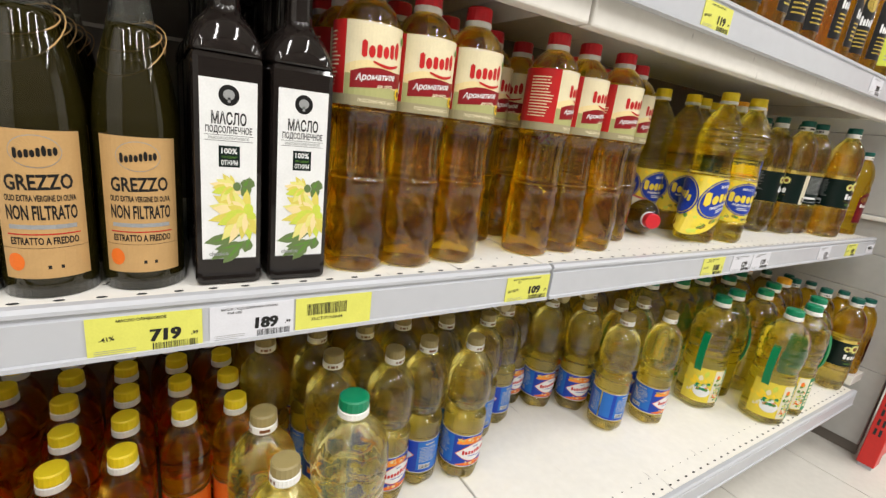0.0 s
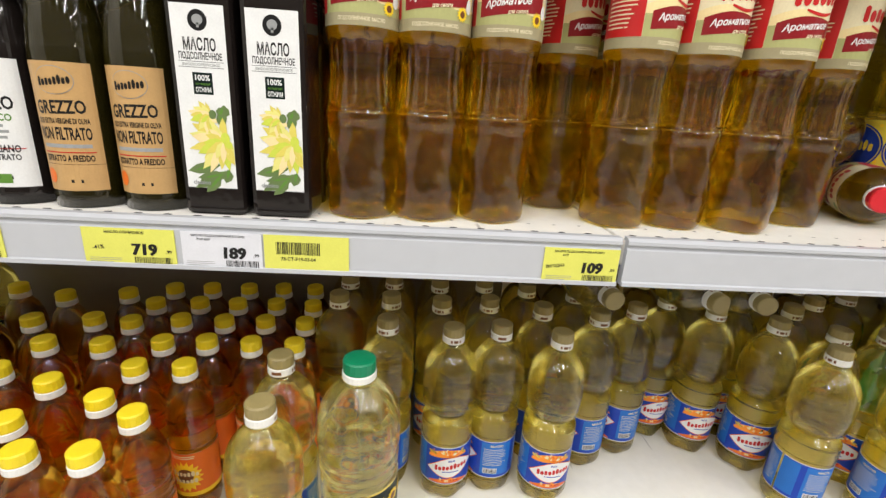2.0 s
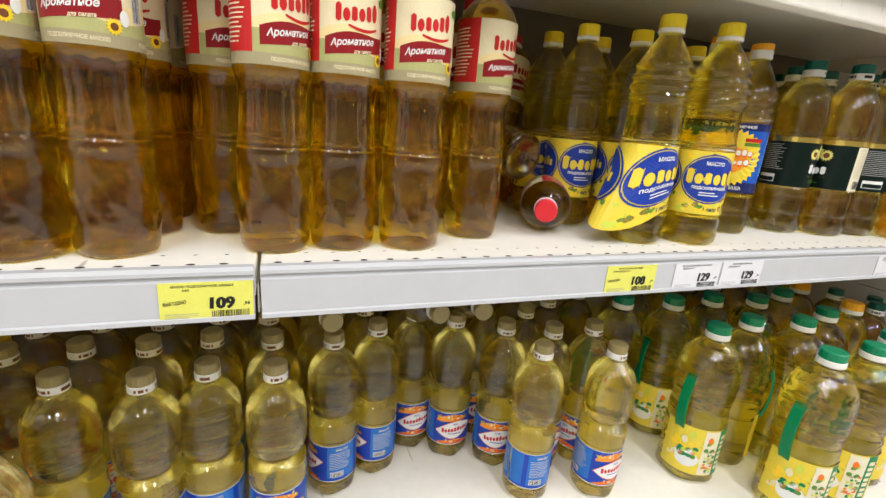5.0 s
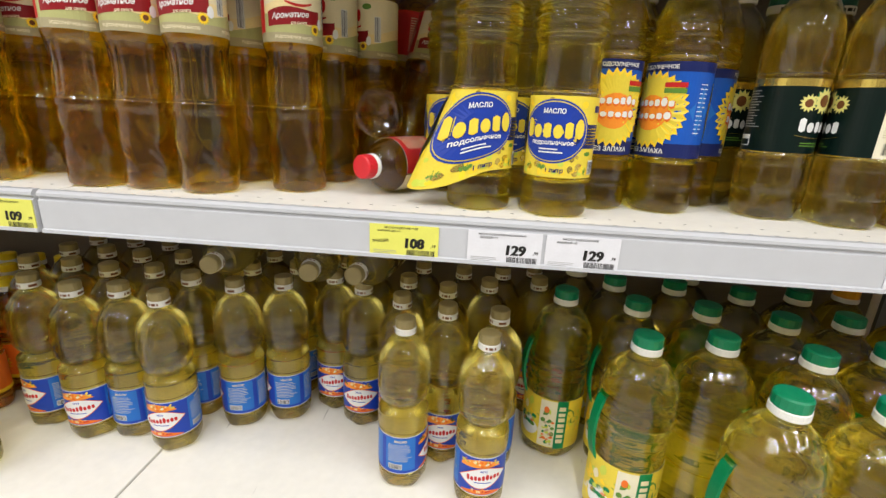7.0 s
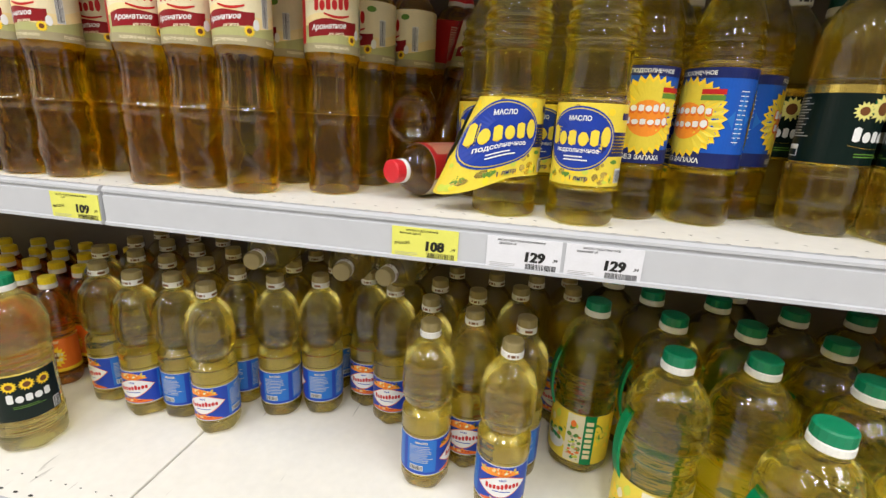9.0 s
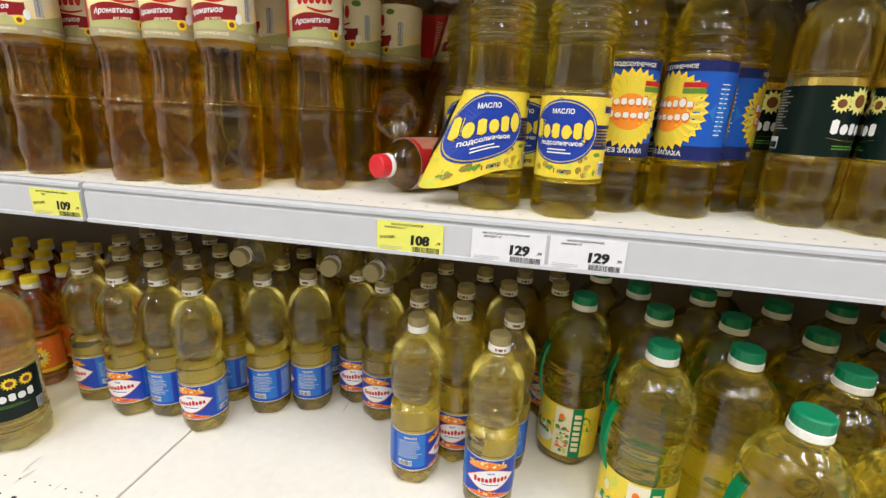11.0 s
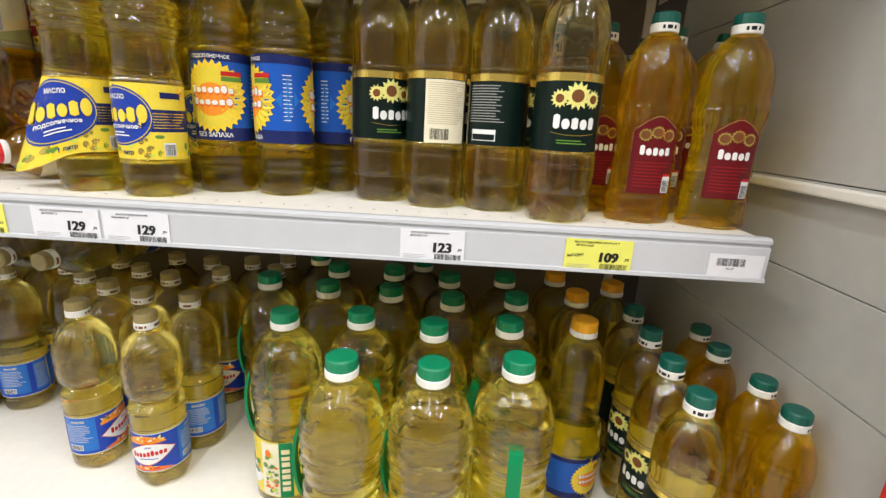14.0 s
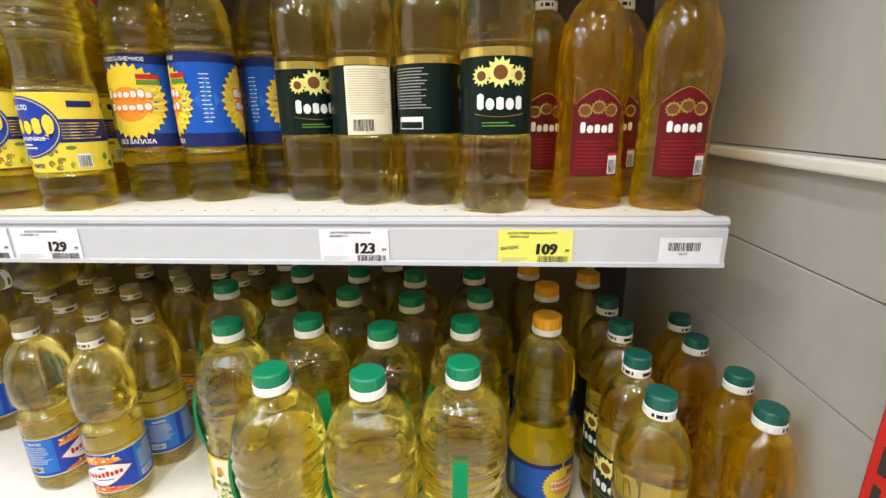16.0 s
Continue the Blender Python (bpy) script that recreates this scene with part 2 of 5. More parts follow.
class Print:
    """Flat coloured shapes in (u, z), later wrapped round a bottle or laid flat."""

    def __init__(self):
        self.v, self.f, self.m, self.mats = [], [], [], []

    def idx(self, key):
        if key not in self.mats:
            self.mats.append(key)
        return self.mats.index(key)

    def add(self, pts, faces, layer, key):
        base = len(self.v)
        self.v += [(u, z, layer) for u, z in pts]
        self.f += [[base + i for i in f] for f in faces]
        self.m += [self.idx(key)] * len(faces)

    def rect(self, u0, u1, z0, z1, layer, key, step=0.004):
        if layer == 0 and step < 0.05:
            self.rect(u0, u1, z0, z1, -1, "white", step)
        n = max(1, round(abs(u1 - u0) / step))
        us = [u0 + (u1 - u0) * i / n for i in range(n + 1)]
        pts = [(u, z0) for u in us] + [(u, z1) for u in us]
        self.add(pts, [(i, i + 1, n + 2 + i, n + 1 + i) for i in range(n)], layer, key)

    def column(self, u0, u1, low, high, layer, key, n=14):
        us = [u0 + (u1 - u0) * i / n for i in range(n + 1)]
        pts = [(u, low(k / n)) for k, u in enumerate(us)] + [(u, high(k / n)) for k, u in enumerate(us)]
        self.add(pts, [(i, i + 1, n + 2 + i, n + 1 + i) for i in range(n)], layer, key)

    def oval(self, cu, cz, ru, rz, layer, key, rays=0, depth=0.25, n=24, turn=0.0):
        n = rays * 2 if rays else n
        pts = [(cu, cz)]
        for ring in (0.5, 1.0):
            for i in range(n):
                a = 2 * math.pi * i / n + turn
                k = ring * ((1 - depth * (i % 2)) if rays and ring == 1.0 else 1)
                pts.append((cu + ru * k * math.cos(a), cz + rz * k * math.sin(a)))
        faces = [(0, 1 + i, 1 + (i + 1) % n) for i in range(n)]
        faces += [(1 + i, 1 + n + i, 1 + n + (i + 1) % n, 1 + (i + 1) % n) for i in range(n)]
        self.add(pts, faces, layer, key)

    def petal(self, u, z, length, width, turn, layer, key):
        c, s = math.cos(turn), math.sin(turn)
        base = [(0, 0), (0.35, 0.5), (0.7, 0.42), (1, 0), (0.7, -0.42), (0.35, -0.5)]
        self.add([(u + c * a * length - s * b * width, z + s * a * length + c * b * width) for a, b in base], [(0, 5, 4, 3, 2, 1)[::-1]], layer, key)

    def flower(self, u, z, r, layer, petal="sun", heart="brown"):
        self.oval(u, z, r, r, layer, petal, rays=13, depth=0.32)
        self.oval(u, z, r * 0.45, r * 0.45, layer + 1, heart, n=14)

    def words(self, text, cu, cz, h, layer, key, width=None, turn=0.0, slant=0.0):
        vs, fs = text_shape(text)
        w = vs[:, 0].max() - vs[:, 0].min()
        k = min(1.0, width / (w * h)) if width else 1.0
        c, s = math.cos(turn), math.sin(turn)
        pts = [((x + slant * y) * h * k, y * h) for x, y in vs]
        self.add([(cu + c * x - s * y, cz + s * x + c * y) for x, y in pts], fs, layer, key)

    def bars(self, u0, u1, z0, z1, rows, layer, key, fill=0.5, seed=0):
        """Writing too small to read: one bar a line."""
        rnd = random.Random(seed)
        pitch = (z1 - z0) / rows
        for i in range(rows):
            end = u0 + (u1 - u0) * rnd.uniform(0.72, 1.0)
            z = z1 - pitch * (i + 0.5)
            self.rect(u0, end, z - pitch * fill / 2, z + pitch * fill / 2, layer, key, step=0.008)

    def barcode(self, u0, u1, z0, z1, layer, key="black", seed=0):
        rnd = random.Random(seed)
        u = u0
        while u < u1:
            w = rnd.choice((0.0004, 0.0007, 0.001))
            self.rect(u, min(u + w, u1), z0, z1, layer, key, step=0.02)
            u += w + rnd.choice((0.0004, 0.0006, 0.0009))

    def mark(self, cu, cz, w, h, count, layer, key, rise=0.0):
        """A brand's mark as a row of plain rounded strokes."""
        pitch = w / count
        for i in range(count):
            u = cu - w / 2 + pitch * (i + 0.5)
            tall = h * (1.0, 0.70, 0.78, 0.70, 0.84)[i % 5]
            z = cz - h / 2 + tall / 2 + rise * (u - cu)
            if i % 2:
                self.oval(u, z, pitch * 0.45, tall / 2, layer, key, n=12)
            else:
                self.column(u - pitch * 0.36, u + pitch * 0.36, lambda t: z - tall / 2 + tall * 0.12 * abs(2 * t - 1), lambda t: z + tall / 2 - tall * 0.12 * abs(2 * t - 1), layer, key, 4)

    def mesh(self, name, wrap=None, parent=None, label="", gap=0.00025, squash=1.0, origin=(0, 0, 0)):
        vs = []
        for u, z, layer in self.v:
            if wrap:
                r = (wrap(z) if callable(wrap) else wrap) + layer * gap
                a = u / (wrap(z) if callable(wrap) else wrap)
                vs.append((r * math.sin(a), -r * math.cos(a) * squash, z))
            else:
                vs.append((origin[0] + u, origin[1] - layer * gap, origin[2] + z))
        me = bpy.data.meshes.new(name)
        me.from_pydata(vs, [], self.f)
        for key in self.mats:
            me.materials.append(M[key])
        me.polygons.foreach_set("material_index", self.m)
        me.update()
        ob = new(name, me)
        ob.parent = parent
        if label:
            ob["label"] = label
        return ob


# ---------- the shop's shell ----------
FLOOR, LOW, MID, UP, TOP = -0.02, 0.226, 0.694, 1.092, 1.49
BAY = 1.35
BACK = 0.46


def shell(name, bm, material, label):
    return tagged(part(name, bm, material), label, name.split("_")[0], kind="structure")


floor = shell("floor", solid(-2.8, 4.4, -3.2, 0.9, FLOOR - 0.12, FLOOR - 0.003), M["grout"], "pale ceramic tile floor with thin grey joints")
shell("ceiling", solid(-2.8, 4.4, -3.2, 0.9, 3.0, 3.1), M["ceil"], "plain white shop ceiling above the aisle")
shell("wall_back", solid(-2.8, 4.4, 0.9, 1.0, FLOOR - 0.12, 3.0), M["wall"], "plain light wall behind the shelving")
# Added out of view; its dark tone limits bounce onto the bottles.
shell("wall_front", solid(-2.8, 4.4, -3.3, -3.2, FLOOR - 0.12, 3.0), M["far_wall"], "plain dark unseen wall across the aisle, standing in for stocked shelves")
shell("wall_left", solid(-2.9, -2.8, -3.3, 1.0, FLOOR - 0.12, 3.0), M["wall"], "plain light wall at the aisle's end")
shell("wall_right", solid(4.4, 4.5, -3.3, 1.0, FLOOR - 0.12, 3.0), M["wall"], "plain light wall at the aisle's far end")


# ---------- shelving ----------
def tray(parent, name, length, y0, top, rail_low, rail_y, x0):
    """A folded sheet shelf with its hole row and its price rail."""
    bm = bmesh.new()
    box(bm, x0 + 0.002, x0 + length - 0.002, y0, BACK - 0.012, top - 0.028, top, bevel=0.002)
    shelf = part(name, bm, M["shelf"], parent)
    bm = bmesh.new()
    n = int(length / 0.0283)
    for i in range(n):
        x = x0 + 0.018 + i * 0.0283
        for row, dy in enumerate((0.017, 0.047)):
            bmesh.ops.create_circle(bm, cap_ends=True, segments=8, radius=0.0028 if row == 0 else 0.0014, matrix=Matrix.Translation((x, y0 + dy, top + 0.0004)) @ Matrix.Diagonal((1.5, 0.8, 1, 1)))
    tagged(part("perforation", bm, M["hole"], shelf, "row of small punched holes"), kind="stuff")
    bm = bmesh.new()
    h = top - rail_low
    section = [(0.004, 0.0), (0.004, 0.0035), (-0.004, 0.0035), (-0.0075, 0.0005), (-0.0075, -0.003), (-0.0045, -0.0045), (-0.0045, -0.007), (-0.007, -0.0085),
               (-0.007, -h + 0.005), (-0.0095, -h + 0.004), (-0.0095, -h), (0.003, -h), (0.003, -0.004)]
    ends = [[bm.verts.new((x, rail_y + y, top + z)) for y, z in section] for x in (x0 + 0.003, x0 + length - 0.003)]
    n = len(section)
    for i in range(n):
        bm.faces.new((ends[0][i], ends[0][(i + 1) % n], ends[1][(i + 1) % n], ends[1][i]))
    bm.faces.new(ends[0][::-1])
    bm.faces.new(ends[1])
    bmesh.ops.recalc_face_normals(bm, faces=bm.faces)
    part("price_rail", bm, M["rail"], shelf, "pale grey plastic price rail")
    if name in ("upper_shelf", "top_shelf"):
        part("front_fold", solid(x0 + 0.003, x0 + length - 0.003, y0 + 0.010, y0 + 0.034, top - 0.082, top - 0.0285, bevel=0.003), M["shelf"], shelf)
    for x in (x0 + 0.001, x0 + length - 0.0025):
        part("bracket", solid(x, x + 0.0016, y0 + 0.036, BACK - 0.02, top - 0.06, top - 0.029), M["shelf"], shelf)
    return shelf


def bay(x0, label):
    root = tagged(new("shelving_bay"), label, "shelf", group="shelving bays")
    root.location = (x0, 0, FLOOR)
    root.empty_display_size = 0.1
    inv = Matrix.Translation((-x0, 0, -FLOOR))
    made = [tray(root, "bottom_shelf", BAY, -0.09, LOW, LOW - 0.045, -0.09, x0), tray(root, "middle_shelf", BAY, 0.0, MID, MID - 0.047, 0.0, x0),
            tray(root, "upper_shelf", BAY, 0.0, UP, UP - 0.047, 0.0, x0), tray(root, "top_shelf", BAY, 0.0, TOP, TOP - 0.047, 0.0, x0)]
    # The kick plate shares the shade-darkened paint of the back panels.
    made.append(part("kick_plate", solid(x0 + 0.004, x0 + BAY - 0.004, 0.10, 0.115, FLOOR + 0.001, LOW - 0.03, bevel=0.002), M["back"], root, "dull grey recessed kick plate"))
    # Back panels carry the under-shelf shade in their dark colour.
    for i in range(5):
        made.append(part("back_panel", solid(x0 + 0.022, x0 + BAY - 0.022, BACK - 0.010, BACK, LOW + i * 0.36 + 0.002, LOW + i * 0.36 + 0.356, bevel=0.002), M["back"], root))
    for x in (x0 + 0.002, x0 + BAY - 0.020):
        made.append(part("upright", solid(x, x + 0.018, BACK - 0.008, BACK + 0.05, FLOOR, 2.05, bevel=0.002), M["shelf"], root))
    for ob in made:
        ob.matrix_parent_inverse = inv
    return root


bay(0.0, "white metal supermarket shelving bay full of oil bottles")
bay(-BAY, "white metal supermarket shelving bay holding olive oil bottles")

# the side wall of enamelled panels, with the ledge and the red end post
side = tagged(part("wall_side", solid(1.462, 1.480, -0.13, 0.9, FLOOR, 2.05), M["back"]), "pale grey slatted panel wall closing the shelf end", "wall", kind="structure")
edges = [0.02, 0.275, 0.515, 0.635, 0.755, 0.995, 1.235, 1.475, 1.715, 1.955]
for lo, hi in zip(edges, edges[1:]):
    part("panel", solid(1.450, 1.4618, -0.128, BACK + 0.1, lo + 0.0006, hi - 0.0006, bevel=0.0012), M["panel"], side)
part("ledge", solid(1.436, 1.4498, -0.128, BACK + 0.05, 0.738, 0.752, bevel=0.003), M["shelf"], side, "white enamelled ledge strip")
tagged(part("filler_shelf", solid(1.352, 1.449, -0.075, BACK - 0.012, 0.232, 0.262, bevel=0.002), M["shelf"]), "narrow white metal filler shelf beside the bay", "shelf")
# Same paint as the back panels, with shade in its colour.
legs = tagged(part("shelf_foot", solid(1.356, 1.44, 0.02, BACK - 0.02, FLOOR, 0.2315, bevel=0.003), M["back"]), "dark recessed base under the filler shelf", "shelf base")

end_unit = tagged(new("end_display"), "red perforated post with a cream side panel", "display stand")
end_unit.location = (1.40, -0.17, FLOOR)
bm = bmesh.new()
box(bm, 1.400, 1.452, -0.190, -0.146, FLOOR + 0.012, 2.05, bevel=0.003)
post = part("post", bm, M["red_metal"], end_unit)
bm = bmesh.new()
zz = 0.1
while zz < 2.0:
    for y in (-0.163, -0.1755):
        box(bm, 1.3992, 1.3998, y, y + 0.0065, zz, zz + 0.023)
    zz += 0.0335
slot = tagged(part("slot", bm, M["hole"], post, "column of dark paired slots"), kind="stuff")
foot = part("foot", solid(1.404, 1.447, -0.186, -0.150, FLOOR, FLOOR + 0.012, bevel=0.002), M["rail"], end_unit, "small grey levelling foot")
cream = part("side_panel", solid(1.4525, 1.90, -0.180, -0.160, 0.13, 2.02, bevel=0.003), M["cream"], end_unit, "cream yellow enamelled panel")
kick = part("kick_plate", solid(1.4525, 1.90, -0.186, -0.156, FLOOR + 0.03, 0.128, bevel=0.003), M["red_metal"], end_unit, "red kick plate")
for ob in (post, foot, cream, kick):
    ob.matrix_parent_inverse = Matrix.Translation((-1.40, 0.17, -FLOOR))


# ---------- bottles ----------
def root_of(name, label, category="bottle", group=""):
    ob = tagged(new(name), label, category, group)
    ob.empty_display_size = 0.03
    return ob


def slim(root, k):
    """Narrows a bottle without changing its height."""
    for ob in root.children:
        if ob.name.split(".")[0] != "cap":
            ob.data.transform(Matrix.Diagonal((k, k, 1, 1)))
    return root


def screw_cap(parent, z0, z1, r, color, ring=0.0, ring_color="cap_white", label="", letters=""):
    """A ribbed cap, with its tamper ring below."""
    prof = [(r * 0.98, z0 + ring), (r, z0 + ring + 0.001), (r * 0.985, z1 - 0.002), (r * 0.9, z1 - 0.0004), (r * 0.5, z1)]
    cap = part("cap", lathe(prof, 36, lambda a, z: 1 + 0.018 * (round(a * 36 / 2 / math.pi) % 2 if z < z1 - 0.001 else 0)), M[color], parent, label)
    if ring:
        collar = part("tamper_ring", lathe([(r * 1.0, z0), (r * 1.05, z0 + 0.001), (r * 1.05, z0 + ring - 0.0012), (r * 1.0, z0 + ring - 0.0002)], 24), M[ring_color], cap, smooth=False)
        if letters:
            p = Print()
            for k in range(3):
                p.bars(-0.008 + k * 0.026, 0.008 + k * 0.026, z0 + ring * 0.3, z0 + ring * 0.7, 1, 1, letters, fill=1.0, seed=k)
            p.mesh("lettering", wrap=r * 1.055, parent=cap)
    return cap


def ricco_bottle():
    root = root_of("oil_bottle", "tall ribbed amber oil bottle with cream and red label", group="amber oil bottles")
    pts = [(0.030, 0.0), (0.0365, 0.004), (0.038, 0.02), (0.0385, 0.05), (0.0372, 0.088), (0.0392, 0.100), (0.0392, 0.106), (0.0370, 0.110), (0.0350, 0.125), (0.0335, 0.145), (0.0350, 0.166), (0.0382, 0.178), (0.0386, 0.183),
           (0.0378, 0.19), (0.0378, 0.255), (0.0372, 0.264), (0.030, 0.279), (0.019, 0.289), (0.0135, 0.292)]
    rise = lambda z, lo, hi: max(0.0, min(1.0, (z - lo) / 0.008, (hi - z) / 0.008))
    flute = lambda a, z: 1 + 0.050 * (abs(math.cos(6.5 * a)) ** 0.6 - 0.6) * rise(z, 0.111, 0.176) + 0.040 * max(0.0, math.sin(6 * a + z * 95)) ** 2 * rise(z, 0.022, 0.094)
    part("body", bottle_body(pts, 6, 104, flute), M["ricco_oil"], root, smooth=True)
    screw_cap(root, 0.291, 0.314, 0.0155, "cap_red", 0.007, "cap_white", "red screw cap")
    p = Print()
    w = math.pi * 0.038
    p.rect(-w, w, 0.183, 0.264, 0, "cream_paper")
    p.rect(-w, w, 0.183, 0.1935, 1, "khaki")
    p.words("ПОДСОЛНЕЧНОЕ МАСЛО", 0, 0.1885, 0.0042, 2, "cream_paper", width=0.048)
    p.words("ПОДСОЛНЕЧНОЕ МАСЛО", 0.075, 0.1885, 0.0042, 2, "cream_paper", width=0.048)
    p.column(-0.041, 0.119, lambda t: 0.1935, lambda t: 0.222 + 0.006 * math.sin(t * 9), 0.5, "straw", 26)
    p.column(-0.041, 0.119, lambda t: 0.1935, lambda t: 0.208 + 0.006 * math.sin(t * 7 + 1.5), 1, "hill", 26)
    p.rect(-w, -w + 0.078, 0.1935, 0.264, 2, "red")
    p.bars(-w + 0.035, -w + 0.072, 0.2, 0.255, 14, 3, "cream_paper", fill=0.35, seed=4)
    p.column(-0.034, 0.036, lambda t: 0.200 + 0.006 * t, lambda t: 0.216 + 0.008 * t + 0.003 * math.sin(t * 5), 2, "deep_red")
    p.words("Ароматное", -0.004, 0.2125, 0.0085, 3, "white", width=0.054, turn=0.10, slant=0.30)
    p.words("для салата", 0.006, 0.2045, 0.0034, 3, "cream_paper", width=0.020, turn=0.08, slant=0.2)
    p.mark(0.000, 0.240, 0.048, 0.017, 6, 2, "red", rise=0.08)
    p.column(-0.010, 0.024, lambda t: 0.2265 - 0.004 * math.sin(t * 3.1), lambda t: 0.2285 - 0.003 * math.sin(t * 3.1), 2, "red")
    p.flower(0.028, 0.1995, 0.0070, 4, "sun", "brown")
    p.oval(0.037, 0.207, 0.004, 0.0065, 4, "white", n=12)
    p.rect(0.046, 0.056, 0.205, 0.240, 2, "white")
    p.barcode(0.0465, 0.0555, 0.206, 0.239, 3, seed=2)
    p.oval(0.034, 0.253, 0.007, 0.004, 3, "leaf", n=14)
    p.mesh("label", wrap=0.0384, parent=root, label="cream label with red band and sunflower")
    return root


def square_bottle():
    root = root_of("oil_bottle", "square black glass oil bottle with white sunflower label", group="black square bottles")
    bm = bmesh.new()
    box(bm, -0.0305, 0.0305, -0.0305, 0.0305, 0.0, 0.212, bevel=0.006)
    part("body", bm, M["black_glass"], root, smooth=False)
    pts = [(0.040, 0.2115), (0.036, 0.222), (0.026, 0.236), (0.0155, 0.246), (0.013, 0.258), (0.0125, 0.30)]
    bm = lathe(smooth_profile(pts, 3), 32, lambda a, z: 1 + (min(1.0, 0.765 / max(abs(math.cos(a)), abs(math.sin(a)))) - 1) * max(0.0, min(1.0, (0.242 - z) / 0.03)))
    part("shoulder", bm, M["black_glass"], root, smooth=True)
    screw_cap(root, 0.2995, 0.325, 0.0145, "black", label="black screw cap")
    p = Print()
    p.rect(-0.0245, 0.0245, 0.027, 0.190, 0, "white", 0.05)
    p.oval(0, 0.177, 0.0088, 0.0088, 1, "black", n=28)
    p.oval(0, 0.1775, 0.005, 0.0045, 2, "grey", n=12)
    p.rect(-0.0012, 0.0012, 0.171, 0.175, 2, "grey")
    p.words("МАСЛО", 0, 0.1575, 0.0112, 1, "black", width=0.030)
    p.words("ПОДСОЛНЕЧНОЕ", 0, 0.1470, 0.0074, 1, "black", width=0.040)
    p.rect(-0.021, 0.021, 0.1425, 0.1429, 1, "black")
    p.words("ВЫСОКООЛЕИНОВОЕ", 0, 0.1402, 0.0026, 1, "grey", width=0.040)
    p.rect(-0.021, 0.021, 0.1376, 0.138, 1, "black")
    p.rect(-0.0092, 0.0092, 0.1145, 0.1335, 1, "dark_green")
    p.words("100%", 0, 0.129, 0.0052, 2, "white", width=0.015)
    p.words("ХОЛОДНЫЙ", 0, 0.1236, 0.0026, 2, "leaf", width=0.014)
    p.words("ОТЖИМ", 0, 0.1186, 0.0046, 2, "white", width=0.0145)
    rnd = random.Random(5)

    depth = 1.0
    for u, z, le, tu in ((0.010, 0.050, 0.034, 3.35), (0.014, 0.044, 0.036, 3.65), (0.016, 0.040, 0.030, 3.25), (0.017, 0.094, 0.012, 1.5), (0.018, 0.046, 0.014, 4.4), (0.012, 0.094, 0.012, 1.0), (0.010, 0.040, 0.024, 3.95), (0.018, 0.088, 0.012, 2.2)):
        depth += 0.25
        p.petal(u, z, le, 0.011, tu, depth, "sage")
        p.petal(u, z + 0.001, le * 0.8, 0.003, tu + 0.05, depth + 0.12, "leaf")

    def droop(u, z, length, width, first, last, count, layer):
        """Petals that hang to one side of a flower's heart."""
        for k in range(count):
            a = first + (last - first) * k / (count - 1) + rnd.uniform(-0.10, 0.10)
            le = length * rnd.uniform(0.8, 1.1)
            if math.cos(a) > 0.05:
                le = min(le, (0.0242 - u) / math.cos(a))
            p.petal(u, z, le, width * rnd.uniform(0.8, 1.15), a, layer + k * 0.2, ("petal_yellow", "petal_pale", "straw", "petal_yellow", "lime")[k % 5])

    droop(0.014, 0.072, 0.032, 0.0100, 2.6, 5.3, 12, 4)
    droop(0.015, 0.073, 0.020, 0.0075, 1.6, 5.6, 10, 7)
    droop(0.003, 0.096, 0.019, 0.0065, 2.3, 5.0, 10, 4)
    droop(0.004, 0.096, 0.011, 0.0050, 1.8, 5.4, 8, 7)
    p.oval(0.0170, 0.0755, 0.0045, 0.0055, 9.5, "lime", n=14)
    p.oval(0.0065, 0.0970, 0.0036, 0.0042, 9.5, "sage", n=12)
    p.words("classico", -0.010, 0.0325, 0.0042, 7, "grey", width=0.022)
    p.column(-0.0245, 0.0245, lambda t: 0.027, lambda t: 0.0275, 1, "grey")
    lab = p.mesh("label", parent=root, label="white paper label with sunflowers", origin=(0, -0.0306, 0), gap=0.0001)
    return root


